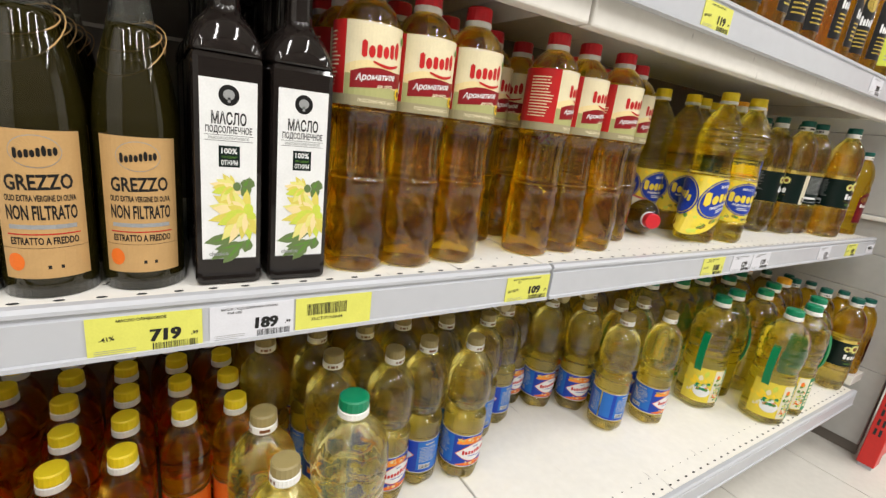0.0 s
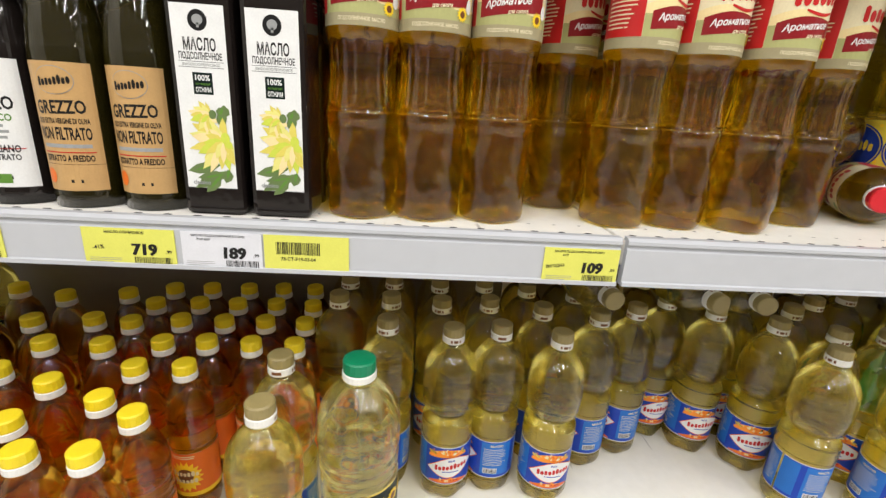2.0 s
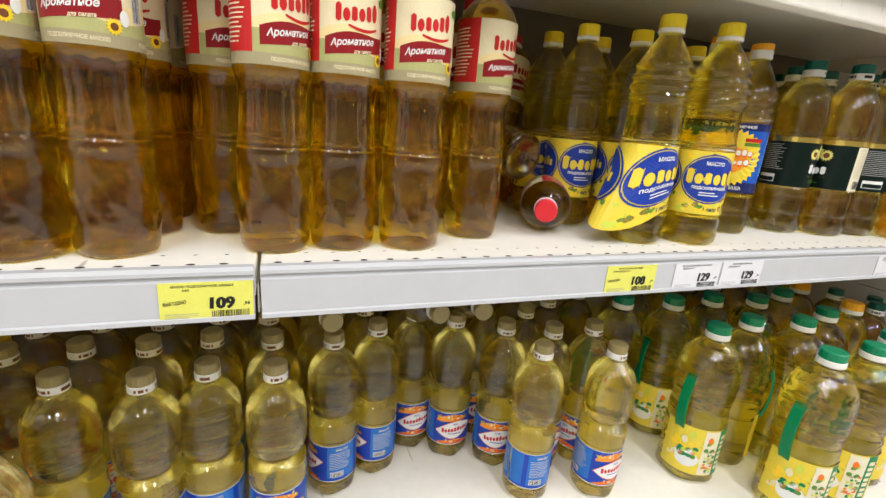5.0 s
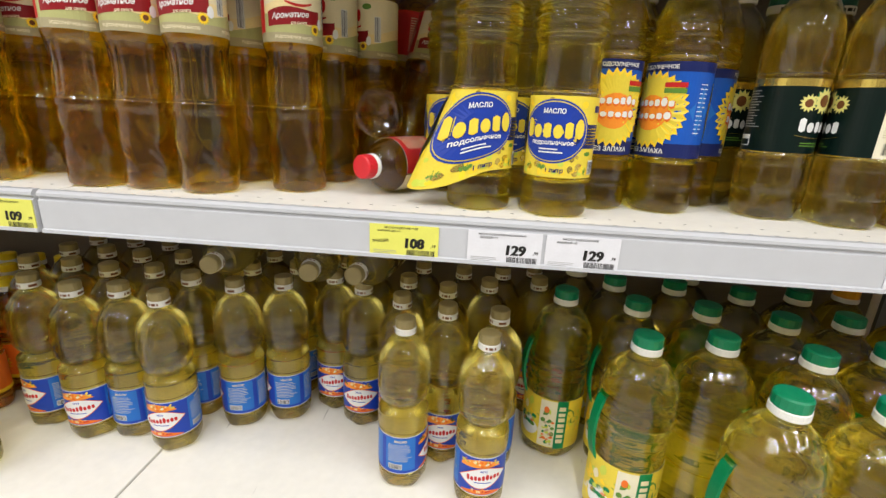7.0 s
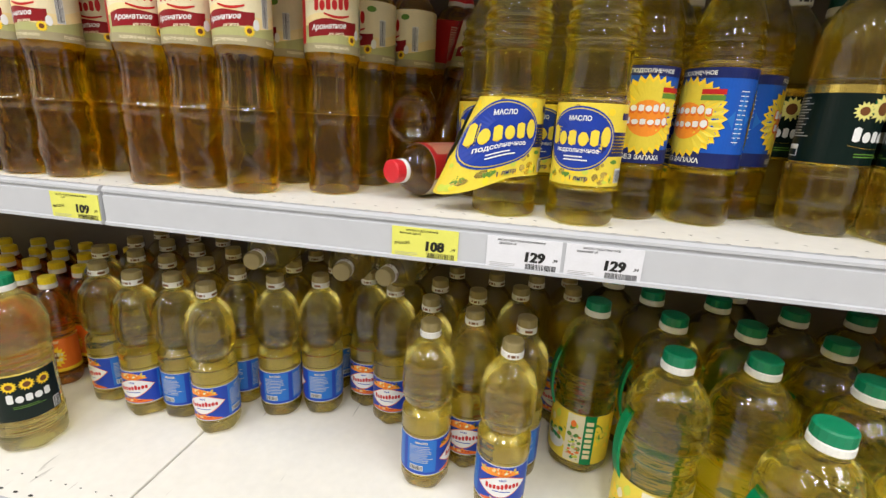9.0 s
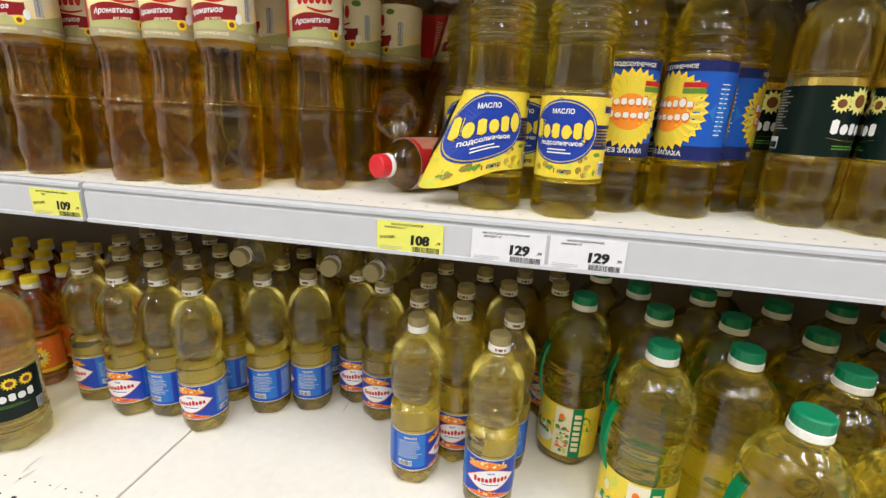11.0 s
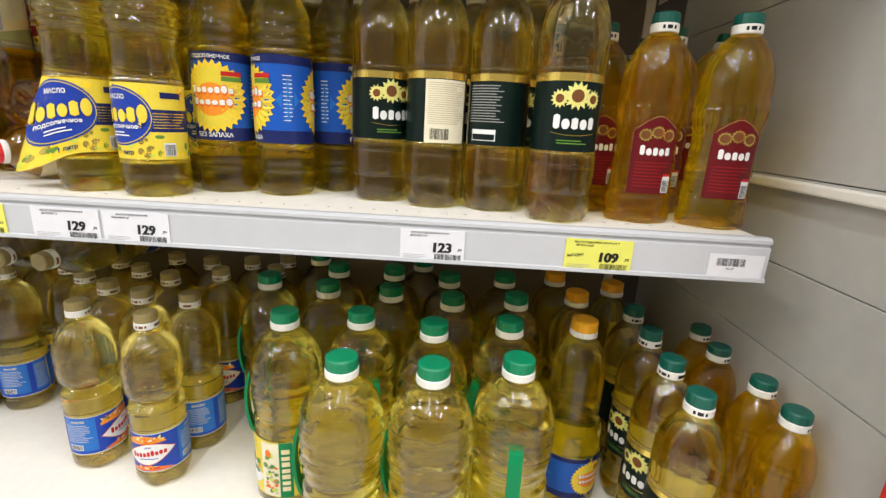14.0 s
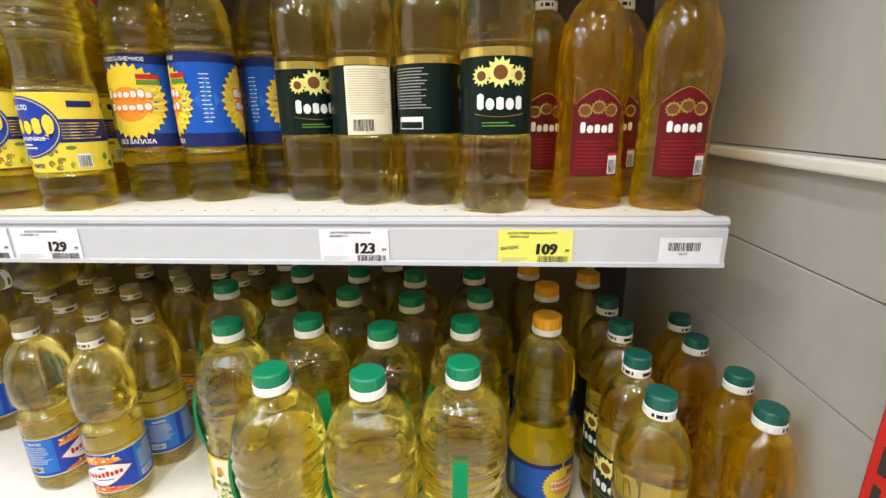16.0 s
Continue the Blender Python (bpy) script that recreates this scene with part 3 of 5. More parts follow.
def grezzo_bottle(paper, label, back=False):
    root = root_of("oil_bottle", label, group="olive oil bottles")
    pts = [(0.030, 0.0), (0.0345, 0.003), (0.035, 0.012), (0.035, 0.135), (0.0345, 0.15), (0.031, 0.175), (0.025, 0.200), (0.019, 0.222)]
    dark = "black_glass" if paper == "white" else "olive_glass"
    part("body", lathe(smooth_profile(pts, 3), 32), M[dark], root, smooth=True)
    part("neck", lathe(smooth_profile([(0.0188, 0.2222), (0.0155, 0.24), (0.0145, 0.262), (0.0145, 0.268), (0.016, 0.272), (0.016, 0.284), (0.0145, 0.288)], 3), 24), M["clear" if paper == "kraft" else dark], root, smooth=True)
    screw_cap(root, 0.2885, 0.312, 0.0155, "tan" if paper == "kraft" else "black", label="stopper cap")
    p = Print()
    if back:
        p.rect(-0.028, 0.028, 0.018, 0.135, 0, "beige")
        p.rect(-0.02, 0.004, 0.10, 0.118, 1, "leaf")
        p.bars(-0.024, 0.024, 0.035, 0.098, 16, 1, "grey", fill=0.45, seed=3)
        p.barcode(-0.012, 0.022, 0.021, 0.033, 1, seed=9)
    else:
        p.rect(-0.033, 0.033, 0.017, 0.135, 0, paper)
        for ru, rz in ((0.0175, 0.0125),):
            p.oval(0, 0.119, ru, rz, 1, "grey", n=32)
            p.oval(0, 0.119, ru - 0.0006, rz - 0.0006, 2, paper, n=32)
        p.mark(0, 0.119, 0.029, 0.0085, 8, 3, "black", rise=0.12)
        p.words("GREZZO", 0.0, 0.0955, 0.0125, 1, "black", width=0.047, turn=0.03)
        if paper == "white":
            p.words("BIOLOGICO", 0.0, 0.083, 0.0068, 1, "leaf", width=0.040)
            p.words("100% ITALIANO", 0.0, 0.054, 0.0072, 1, "black", width=0.044)
            p.words("NON FILTRATO", 0.0, 0.046, 0.0058, 1, "black", width=0.042)
            p.bars(-0.021, 0.021, 0.062, 0.078, 3, 1, "grey", fill=0.5, seed=3)
            p.rect(-0.005, 0.010, 0.021, 0.030, 1, "leaf")
        else:
            p.words("OLIO EXTRA VERGINE DI OLIVA", 0.0, 0.083, 0.0052, 1, "black", width=0.050)
            p.words("NON FILTRATO", 0.0, 0.0715, 0.0120, 1, "black", width=0.050)
            p.bars(-0.024, 0.024, 0.0575, 0.0625, 1, 1, "grey", fill=0.7, seed=2)
            p.words("ESTRATTO A FREDDO", 0.0, 0.0485, 0.0062, 1, "black", width=0.048)
            p.rect(-0.033, 0.033, 0.0425, 0.0428, 1, "black")
        p.rect(-0.026, 0.026, 0.0535, 0.0545, 1, "red")
        p.oval(-0.022, 0.031, 0.0065, 0.0075, 1, "fire", n=18)
        p.bars(0.000, 0.014, 0.024, 0.029, 1, 1, "black", fill=0.6, seed=8)
    p.mesh("label", wrap=0.0352, parent=root, label=("kraft paper" if paper == "kraft" else "white paper") + " label with dark lettering")
    # the folded paper collar and its wire
    bm = bmesh.new()
    rows = []
    for i in range(13):
        a = -1.5 + 3.0 * i / 12
        rows.append([bm.verts.new(((0.021 + 0.014 * k) * math.sin(a) * (1 + 0.1 * k), -(0.021 + 0.014 * k) * math.cos(a), 0.205 - 0.030 * k * math.cos(a) * 0.9 + 0.004 * math.sin(3 * a))) for k in (0, 1)])
    for one, two in zip(rows, rows[1:]):
        bm.faces.new((one[0], one[1], two[1], two[0]))
    bmesh.ops.solidify(bm, geom=bm.faces[:], thickness=0.0005)
    if not back:
        if paper == "white":
            part("neck_tag", bm, M["white"], root, "white paper leaflet round the neck")
        else:
            bm.free()
            wire = bpy.data.curves.new("neck_string", "CURVE")
            wire.dimensions, wire.bevel_depth = "3D", 0.0006
            for rise, tilt in ((0.205, 0.024), (0.212, 0.012)):
                sp = wire.splines.new("POLY")
                sp.points.add(23)
                for i, pt in enumerate(sp.points):
                    a = 2 * math.pi * i / 24
                    r = 0.0262 - (rise - 0.205) * 0.5
                    pt.co = (r * math.sin(a), -r * math.cos(a), rise - tilt * math.cos(a + 0.5), 1)
                sp.use_cyclic_u = True
            tie = bpy.data.objects.new("neck_string", wire)
            me = bpy.data.meshes.new_from_object(tie)
            bpy.data.objects.remove(tie)
            me.materials.append(M["kraft"])
            string = new("neck_string", me)
            string.parent = root
            string["label"] = "brown string tie"
    else:
        bm.free()
    return root


ZL_PTS = [(0.032, 0.0), (0.038, 0.004), (0.0395, 0.014), (0.0385, 0.020), (0.0395, 0.027), (0.0395, 0.045), (0.0385, 0.047), (0.0385, 0.134), (0.0395, 0.137), (0.037, 0.150), (0.0355, 0.170), (0.0365, 0.192),
          (0.0405, 0.199), (0.0370, 0.206), (0.0405, 0.212), (0.0365, 0.219), (0.0395, 0.225), (0.0345, 0.232), (0.0365, 0.239), (0.031, 0.248), (0.0225, 0.264), (0.0145, 0.275), (0.0135, 0.281)]


def zlato_print(p):
    w = math.pi * 0.039
    p.rect(-w, w, 0.046, 0.134, 0, "yellow")
    rnd = random.Random(11)
    for k in range(90):
        p.oval(rnd.uniform(-w, w), 0.0515 + rnd.random() ** 2 * 0.026, rnd.uniform(0.002, 0.0055), rnd.uniform(0.002, 0.005), 1, rnd.choice(("sun", "gold", "lime", "yellow", "leaf")), n=8)
    for k in range(30):
        p.oval(rnd.uniform(-w, w), 0.1295 - rnd.random() * 0.012, rnd.uniform(0.002, 0.004), rnd.uniform(0.002, 0.004), 1, rnd.choice(("sun", "lime", "gold")), n=8)
    for u0 in (0.061, 0.112):
        p.rect(u0 - 0.034, u0 + 0.034, 0.079, 0.105, 1, "navy")
        p.bars(u0 - 0.022, u0 + 0.022, 0.082, 0.102, 6, 2, "gold", fill=0.4, seed=6)
        p.rect(u0 - 0.012, u0 + 0.014, 0.118, 0.125, 2, "navy")
    p.oval(0, 0.096, 0.0405, 0.0345, 2, "blue", n=40)
    p.oval(0, 0.096, 0.0385, 0.0325, 3, "yellow", n=40)
    p.oval(0, 0.096, 0.0375, 0.0315, 4, "blue", n=40)
    p.oval(-0.075, 0.096, 0.0345, 0.0325, 5, "blue", n=36)
    p.oval(-0.075, 0.096, 0.0325, 0.0305, 6, "yellow", n=36)
    p.oval(-0.075, 0.096, 0.0315, 0.0295, 7, "blue", n=36)
    p.mark(-0.075, 0.099, 0.050, 0.015, 7, 8, "yellow")
    p.words("МАСЛО", 0, 0.1180, 0.0056, 6, "white", width=0.024)
    p.mark(0, 0.0995, 0.070, 0.0215, 6, 5, "sun")
    p.mark(0, 0.0995, 0.069, 0.0195, 6, 6, "yellow")
    p.words("подсолнечное", 0, 0.0835, 0.0052, 6, "white", width=0.050)
    p.bars(-0.014, 0.014, 0.072, 0.079, 2, 6, "white", fill=0.4, seed=1)
    p.words("1 литр", 0.006, 0.0535, 0.0065, 4, "navy", width=0.022)
    p.rect(0.048, 0.062, 0.050, 0.066, 3, "white")
    p.barcode(0.049, 0.061, 0.051, 0.064, 4, seed=4)
    return p


def zlato_bottle(peeled=False):
    root = root_of("oil_bottle", "clear yellow oil bottle with peeling blue and yellow label" if peeled else "clear yellow oil bottle with blue and yellow label", group="yellow oil bottles")
    flute = lambda a, z: 1 + (0.015 * math.cos(12 * a) if 0.152 < z < 0.192 else 0)
    part("body", bottle_body(ZL_PTS, 3, 72, flute), M["yellow_oil"], root, smooth=True)
    screw_cap(root, 0.280, 0.303, 0.0158, "cap_yellow", 0.006, "cap_white", "yellow screw cap")
    p = zlato_print(Print())
    ob = p.mesh("label", wrap=0.0388, parent=root, gap=0.0005 if peeled else 0.00025, label="blue and yellow oil label" + (", slipped and flaring open at the lower edge" if peeled else ""))
    if peeled:
        # the sleeve has slipped: its lower left edge stands off like a skirt
        for v in ob.data.vertices:
            x, y, z = v.co
            low = max(0.0, (0.134 - z) / 0.088)
            a = math.atan2(x, -y)
            lift = low * 0.056 * math.exp(-((a + 1.1) / 0.75) ** 2)
            v.co = (x + math.sin(a) * lift, y - math.cos(a) * lift * 0.5, z - 0.030 * low * math.exp(-((a + 1.0) / 0.8) ** 2) + 0.004)
    return root


def zs_print(p, w, z0, z1, base="zs_blue"):
    p.rect(-w, w, z0, z1, 0, base)
    h = z1 - z0
    p.rect(-w, w, z0, z0 + h * 0.15, 1, "navy")
    p.rect(-w, w, z1 - h * 0.1, z1, 1, "navy")
    for u in (-w * 0.5, w * 0.5):
        p.oval(u, z0 + h * 0.5, w * 0.22, h * 0.44, 2, "sky", rays=2, depth=0.4)
        p.bars(u - 0.006, u + 0.006, z0 + h * 0.25, z0 + h * 0.8, 12, 3, "white", fill=0.2, seed=5)
    for u in (0.0, w, -w):
        p.oval(u, z0 + h * 0.50, h * 0.40, h * 0.42, 4, "sun", rays=30, depth=0.13)
        p.oval(u, z0 + h * 0.50, h * 0.37, h * 0.39, 5, "yellow", rays=26, depth=0.16)
        p.oval(u, z0 + h * 0.47, h * 0.20, h * 0.19, 6, "orange", n=18)
        p.mark(u, z0 + h * 0.58, h * 0.52, h * 0.13, 7, 7, "fire")
        p.mark(u, z0 + h * 0.44, h * 0.48, h * 0.12, 6, 7, "fire")
        p.mark(u, z0 + h * 0.585, h * 0.50, h * 0.09, 7, 8, "white")
        p.mark(u, z0 + h * 0.445, h * 0.46, h * 0.08, 6, 8, "white")
        p.rect(u + h * 0.12, u + h * 0.34, z0 + h * 0.74, z0 + h * 0.79, 6, "red")
        p.rect(u + h * 0.12, u + h * 0.34, z0 + h * 0.68, z0 + h * 0.73, 6, "leaf")
    p.words("ПОДСОЛНЕЧНОЕ", 0, z1 - h * 0.055, h * 0.05, 3, "white", width=h * 0.5)
    p.words("БЕЗ ЗАПАХА", 0, z0 + h * 0.065, h * 0.055, 3, "white", width=h * 0.5)
    return p


def zs_bottle():
    root = root_of("oil_bottle", "clear yellow oil bottle with bright blue sunflower label", group="blue label oil bottles")
    pts = [(0.031, 0.0), (0.037, 0.004), (0.0385, 0.014), (0.038, 0.030), (0.0388, 0.034), (0.038, 0.038), (0.0388, 0.048), (0.0388, 0.066), (0.0378, 0.070), (0.0378, 0.180), (0.0398, 0.184), (0.0368, 0.192), (0.0398, 0.198), (0.0365, 0.206),
           (0.0385, 0.212), (0.036, 0.222), (0.0365, 0.228), (0.030, 0.246), (0.021, 0.264), (0.0145, 0.275), (0.0135, 0.281)]
    part("body", bottle_body(pts, 4, 44), M["yellow_oil"], root, smooth=True)
    screw_cap(root, 0.280, 0.303, 0.0158, "cap_orange", 0.013, "cap_white", "white and orange screw cap")
    zs_print(Print(), math.pi * 0.0378, 0.070, 0.180).mesh("label", wrap=0.0383, parent=root, label="bright blue label with a large sunflower")
    return root


def blago_bottle():
    root = root_of("oil_bottle", "clear pale oil bottle with dark green sunflower label", group="dark green label bottles")
    pts = [(0.024, 0.0), (0.034, 0.003), (0.0385, 0.014), (0.039, 0.026), (0.0382, 0.034), (0.0395, 0.038), (0.0398, 0.060), (0.0392, 0.066), (0.0398, 0.070), (0.0385, 0.082), (0.0378, 0.086), (0.0378, 0.166), (0.0388, 0.172), (0.0382, 0.182),
           (0.039, 0.196), (0.038, 0.218), (0.033, 0.238), (0.024, 0.254), (0.0155, 0.264), (0.0135, 0.270)]
    feet = lambda a, z: 1 + (0.05 * math.cos(6 * a) * (1 - z / 0.03) if z < 0.03 else 0.014 * math.cos(10 * a) if 0.040 < z < 0.080 else 0.012 * math.cos(12 * a) if 0.175 < z < 0.2 else 0)
    part("body", bottle_body(pts, 4, 72, feet), M["pale_oil"], root, smooth=True)
    screw_cap(root, 0.267, 0.293, 0.0158, "cap_teal", 0.011, "cap_white", "dark green screw cap", "black")
    p = Print()
    w = math.pi * 0.0378
    p.rect(-w, w, 0.083, 0.167, 0, "dark_green")
    p.rect(-w, w, 0.1585, 0.167, 1, "gold")
    p.rect(w * 0.52, w, 0.083, 0.1575, 1, "beige")
    p.bars(w * 0.55, w * 0.97, 0.105, 0.155, 20, 2, "tan", fill=0.35, seed=2)
    p.barcode(w * 0.58, w * 0.78, 0.087, 0.100, 2, seed=3)
    p.bars(-w * 0.95, -w * 0.52, 0.110, 0.155, 14, 2, "grey", fill=0.35, seed=7)
    p.rect(-w * 0.9, -w * 0.62, 0.0885, 0.102, 1, "white")
    p.rect(-w * 0.89, -w * 0.63, 0.0895, 0.0965, 2, "dark_green")
    for k in range(10):
        p.petal(0, 0.140, 0.016, 0.008, k * 0.35 - 0.1, 1, "green")
    p.flower(-0.019, 0.140, 0.0105, 3, "petal_pale")
    p.flower(0.019, 0.140, 0.0105, 3, "petal_pale")
    p.flower(0.0, 0.143, 0.0155, 5, "petal_pale")
    p.mark(0, 0.1155, 0.050, 0.0165, 5, 3, "white")
    p.column(-0.026, 0.026, lambda t: 0.1035 - 0.003 * math.sin(t * 3.14), lambda t: 0.1040 - 0.003 * math.sin(t * 3.14), 3, "gold")
    p.bars(-0.018, 0.018, 0.0905, 0.0965, 2, 3, "leaf", fill=0.4, seed=1)
    p.mesh("label", wrap=0.0382, parent=root, label="dark green label with gold edge and sunflowers")
    return root


def large_pale_bottle():
    root = root_of("oil_bottle", "large clear pale oil bottle with dark green label")
    pts = [(0.034, 0.0), (0.043, 0.004), (0.048, 0.015), (0.049, 0.030), (0.0475, 0.034), (0.049, 0.040), (0.0475, 0.046), (0.049, 0.054), (0.0478, 0.062), (0.0475, 0.150), (0.0485, 0.160), (0.0475, 0.168), (0.049, 0.176), (0.0478, 0.184),
           (0.0495, 0.195), (0.0495, 0.215), (0.046, 0.236), (0.036, 0.257), (0.024, 0.270), (0.0180, 0.275), (0.017, 0.281)]
    loops = lambda a, z: 1 + (0.045 * abs(math.sin(5 * a)) * math.sin((z - 0.195) * 39) if 0.195 < z < 0.275 else 0.03 * math.cos(6 * a) * (1 - z / 0.03) if z < 0.03 else 0)
    part("body", bottle_body(pts, 4, 80, loops), M["light_oil"], root, smooth=True)
    screw_cap(root, 0.279, 0.3045, 0.0190, "cap_green", 0.010, "cap_white", "dark green screw cap with white ring")
    p = Print()
    p.rect(-0.046, 0.046, 0.064, 0.149, 0, "dark_green")
    p.rect(-0.046, 0.046, 0.146, 0.149, 1, "gold")
    for u in (-0.022, 0.0, 0.022):
        p.flower(u, 0.128, 0.011, 3)
    p.mark(0, 0.106, 0.060, 0.018, 5, 3, "white")
    p.bars(-0.022, 0.022, 0.086, 0.092, 2, 3, "leaf", fill=0.4, seed=1)
    p.rect(0.030, 0.043, 0.066, 0.086, 2, "white")
    p.barcode(0.031, 0.042, 0.067, 0.085, 3, seed=6)
    p.mesh("label", wrap=0.0488, parent=root, label="dark green label with three sunflowers")
    return root


def red_blago_bottle():
    root = root_of("oil_bottle", "golden oil bottle with maroon pointed label", group="maroon label bottles")
    pts = [(0.036, 0.0), (0.0395, 0.003), (0.040, 0.010), (0.039, 0.030), (0.040, 0.034), (0.038, 0.040), (0.0365, 0.060), (0.038, 0.066), (0.0362, 0.090), (0.0375, 0.118), (0.040, 0.136), (0.0385, 0.142), (0.0395, 0.165), (0.036, 0.186), (0.029, 0.204), (0.020, 0.216), (0.0138, 0.222)]
    flute = lambda a, z: 1 + (0.03 * math.cos(18 * a) if 0.116 < z < 0.146 else 0.006 * math.cos(4 * a))
    part("body", bottle_body(pts, 4, 108, flute, 0.8), M["gold_oil"], root, smooth=True)
    screw_cap(root, 0.221, 0.243, 0.0152, "cap_teal", 0.010, "cap_white", "dark green screw cap", "black")
    p = Print()
    p.column(-0.027, 0.027, lambda t: 0.037, lambda t: 0.113 + 0.016 * (1 - abs(2 * t - 1) ** 1.5), 0, "maroon")
    p.column(-0.0255, 0.0255, lambda t: 0.1115 + 0.0155 * (1 - abs(2 * t - 1) ** 1.5), lambda t: 0.1125 + 0.0155 * (1 - abs(2 * t - 1) ** 1.5), 1, "gold")
    for u in (-0.0135, 0.0, 0.0135):
        p.oval(u, 0.106 + (0.003 if u == 0 else 0), 0.0085, 0.008, 2, "gold", rays=12)
        p.oval(u, 0.106 + (0.003 if u == 0 else 0), 0.0055, 0.005, 3, "brown", n=12)
    p.mark(0, 0.0885, 0.037, 0.012, 5, 2, "white")
    p.bars(-0.021, 0.021, 0.044, 0.076, 8, 1, "deep_red", fill=0.3, seed=2)
    p.rect(0.0145, 0.0255, 0.039, 0.0585, 2, "white")
    p.barcode(0.0155, 0.0245, 0.040, 0.054, 3, seed=5)
    p.rect(0.0145, 0.0255, 0.0585, 0.0615, 2, "red")
    p.mesh("label", wrap=0.0408, parent=root, label="maroon label with gold edge", squash=0.8)
    return root


def waisted_bottle():
    root = root_of("oil_bottle", "waisted pale yellow oil bottle with blue label", group="waisted oil bottles")
    pts = [(0.029, 0.0), (0.0355, 0.004), (0.0388, 0.014), (0.0392, 0.028), (0.0386, 0.032), (0.0386, 0.100), (0.0398, 0.106), (0.0400, 0.126), (0.0390, 0.134), (0.0335, 0.140), (0.0292, 0.1440), (0.0330, 0.1485), (0.0380, 0.156), (0.0405, 0.172), (0.0412, 0.190), (0.0402, 0.210),
           (0.0370, 0.227), (0.029, 0.241), (0.020, 0.251), (0.0145, 0.257), (0.0138, 0.262)]
    grip = lambda a, z: 1 + (0.013 * math.sin((z - 0.104) * 680) * (0.7 + 0.3 * math.cos(9 * a)) if 0.104 < z < 0.132 else 0.030 * math.cos(6 * a) * (1 - z / 0.028) if z < 0.028 else 0.006 * math.sin((z - 0.160) * 600) if 0.160 < z < 0.181 else 0)
    part("body", bottle_body(pts, 5, 54, grip), M["pale_oil"], root, smooth=True)
    screw_cap(root, 0.2595, 0.284, 0.0155, "cap_gold", 0.0105, "cap_white", "dull gold screw cap with white ring", "brown")
    p = Print()
    z0, z1 = 0.032, 0.100
    w = math.pi * 0.0388
    p.rect(-w, w, z0, z1, 0, "label_blue")
    p.rect(-w, w, z0, z0 + 0.0012, 1, "white")
    p.rect(-w, w, z1 - 0.0012, z1, 1, "white")
    rnd = random.Random(12)
    arc = lambda t: math.sin(math.pi * t)
    p.column(-0.036, 0.026, lambda t: 0.080 + 0.004 * t, lambda t: 0.084 + 0.012 * arc(t) ** 0.7, 1, "orange")
    for k in range(30):
        r = rnd.uniform(0.0018, 0.0040)
        p.petal(rnd.uniform(-0.030, 0.016), 0.0885 + rnd.uniform(-0.003, 0.004), r * 2.0, r, rnd.uniform(0, 3.1), 2 + k * 0.1, rnd.choice(("fire", "straw", "gold", "orange", "cream_paper")))
    p.column(-0.034, 0.030, lambda t: z0 + 0.002, lambda t: z0 + 0.004 + 0.007 * arc(t), 1, "fire")
    for k in range(14):
        p.petal(rnd.uniform(-0.020, 0.014), z0 + 0.006 + rnd.uniform(-0.002, 0.003), 0.006, 0.003, rnd.uniform(0, 3.1), 2 + k * 0.1, rnd.choice(("orange", "straw", "red")))
    lens = lambda t, k: 0.0660 + 0.010 * (t - 0.5) + k * arc(t)
    p.column(-0.0375, 0.0365, lambda t: lens(t, -0.0205), lambda t: lens(t, 0.0175), 6, "fire", 20)
    p.column(-0.036, 0.035, lambda t: lens(t, -0.0190), lambda t: lens(t, 0.0165), 7, "white", 20)
    p.words("масло", 0.0, 0.0770, 0.0032, 8, "label_blue", width=0.010)
    p.mark(0.0, 0.0665, 0.050, 0.0105, 9, 8, "red", rise=0.12)
    p.bars(-0.013, 0.013, 0.0555, 0.0580, 1, 8, "label_blue", fill=0.6)
    for side in (-0.066, 0.066):
        p.rect(side - 0.024, side + 0.024, z0 + 0.006, z1 - 0.003, 1, "sky")
        p.words("МАСЛО", side, z1 - 0.008, 0.0042, 2, "straw", width=0.026)
        p.bars(side - 0.020, side + 0.020, z0 + 0.022, z1 - 0.013, 10, 2, "cream_paper", fill=0.22, seed=3)
        p.rect(side - 0.019, side + 0.003, z0 + 0.008, z0 + 0.018, 2, "white")
        p.barcode(side - 0.018, side + 0.002, z0 + 0.009, z0 + 0.017, 3, seed=8)
    p.rect(-w, -w + 0.024, z0 + 0.006, z1 - 0.003, 1, "sky")
    p.rect(w - 0.024, w, z0 + 0.006, z1 - 0.003, 1, "sky")
    p.bars(w - 0.022, w - 0.002, z0 + 0.010, z1 - 0.008, 12, 2, "cream_paper", fill=0.22, seed=5)
    p.mesh("label", wrap=0.0393, parent=root, label="bright blue label with white oval")
    return root


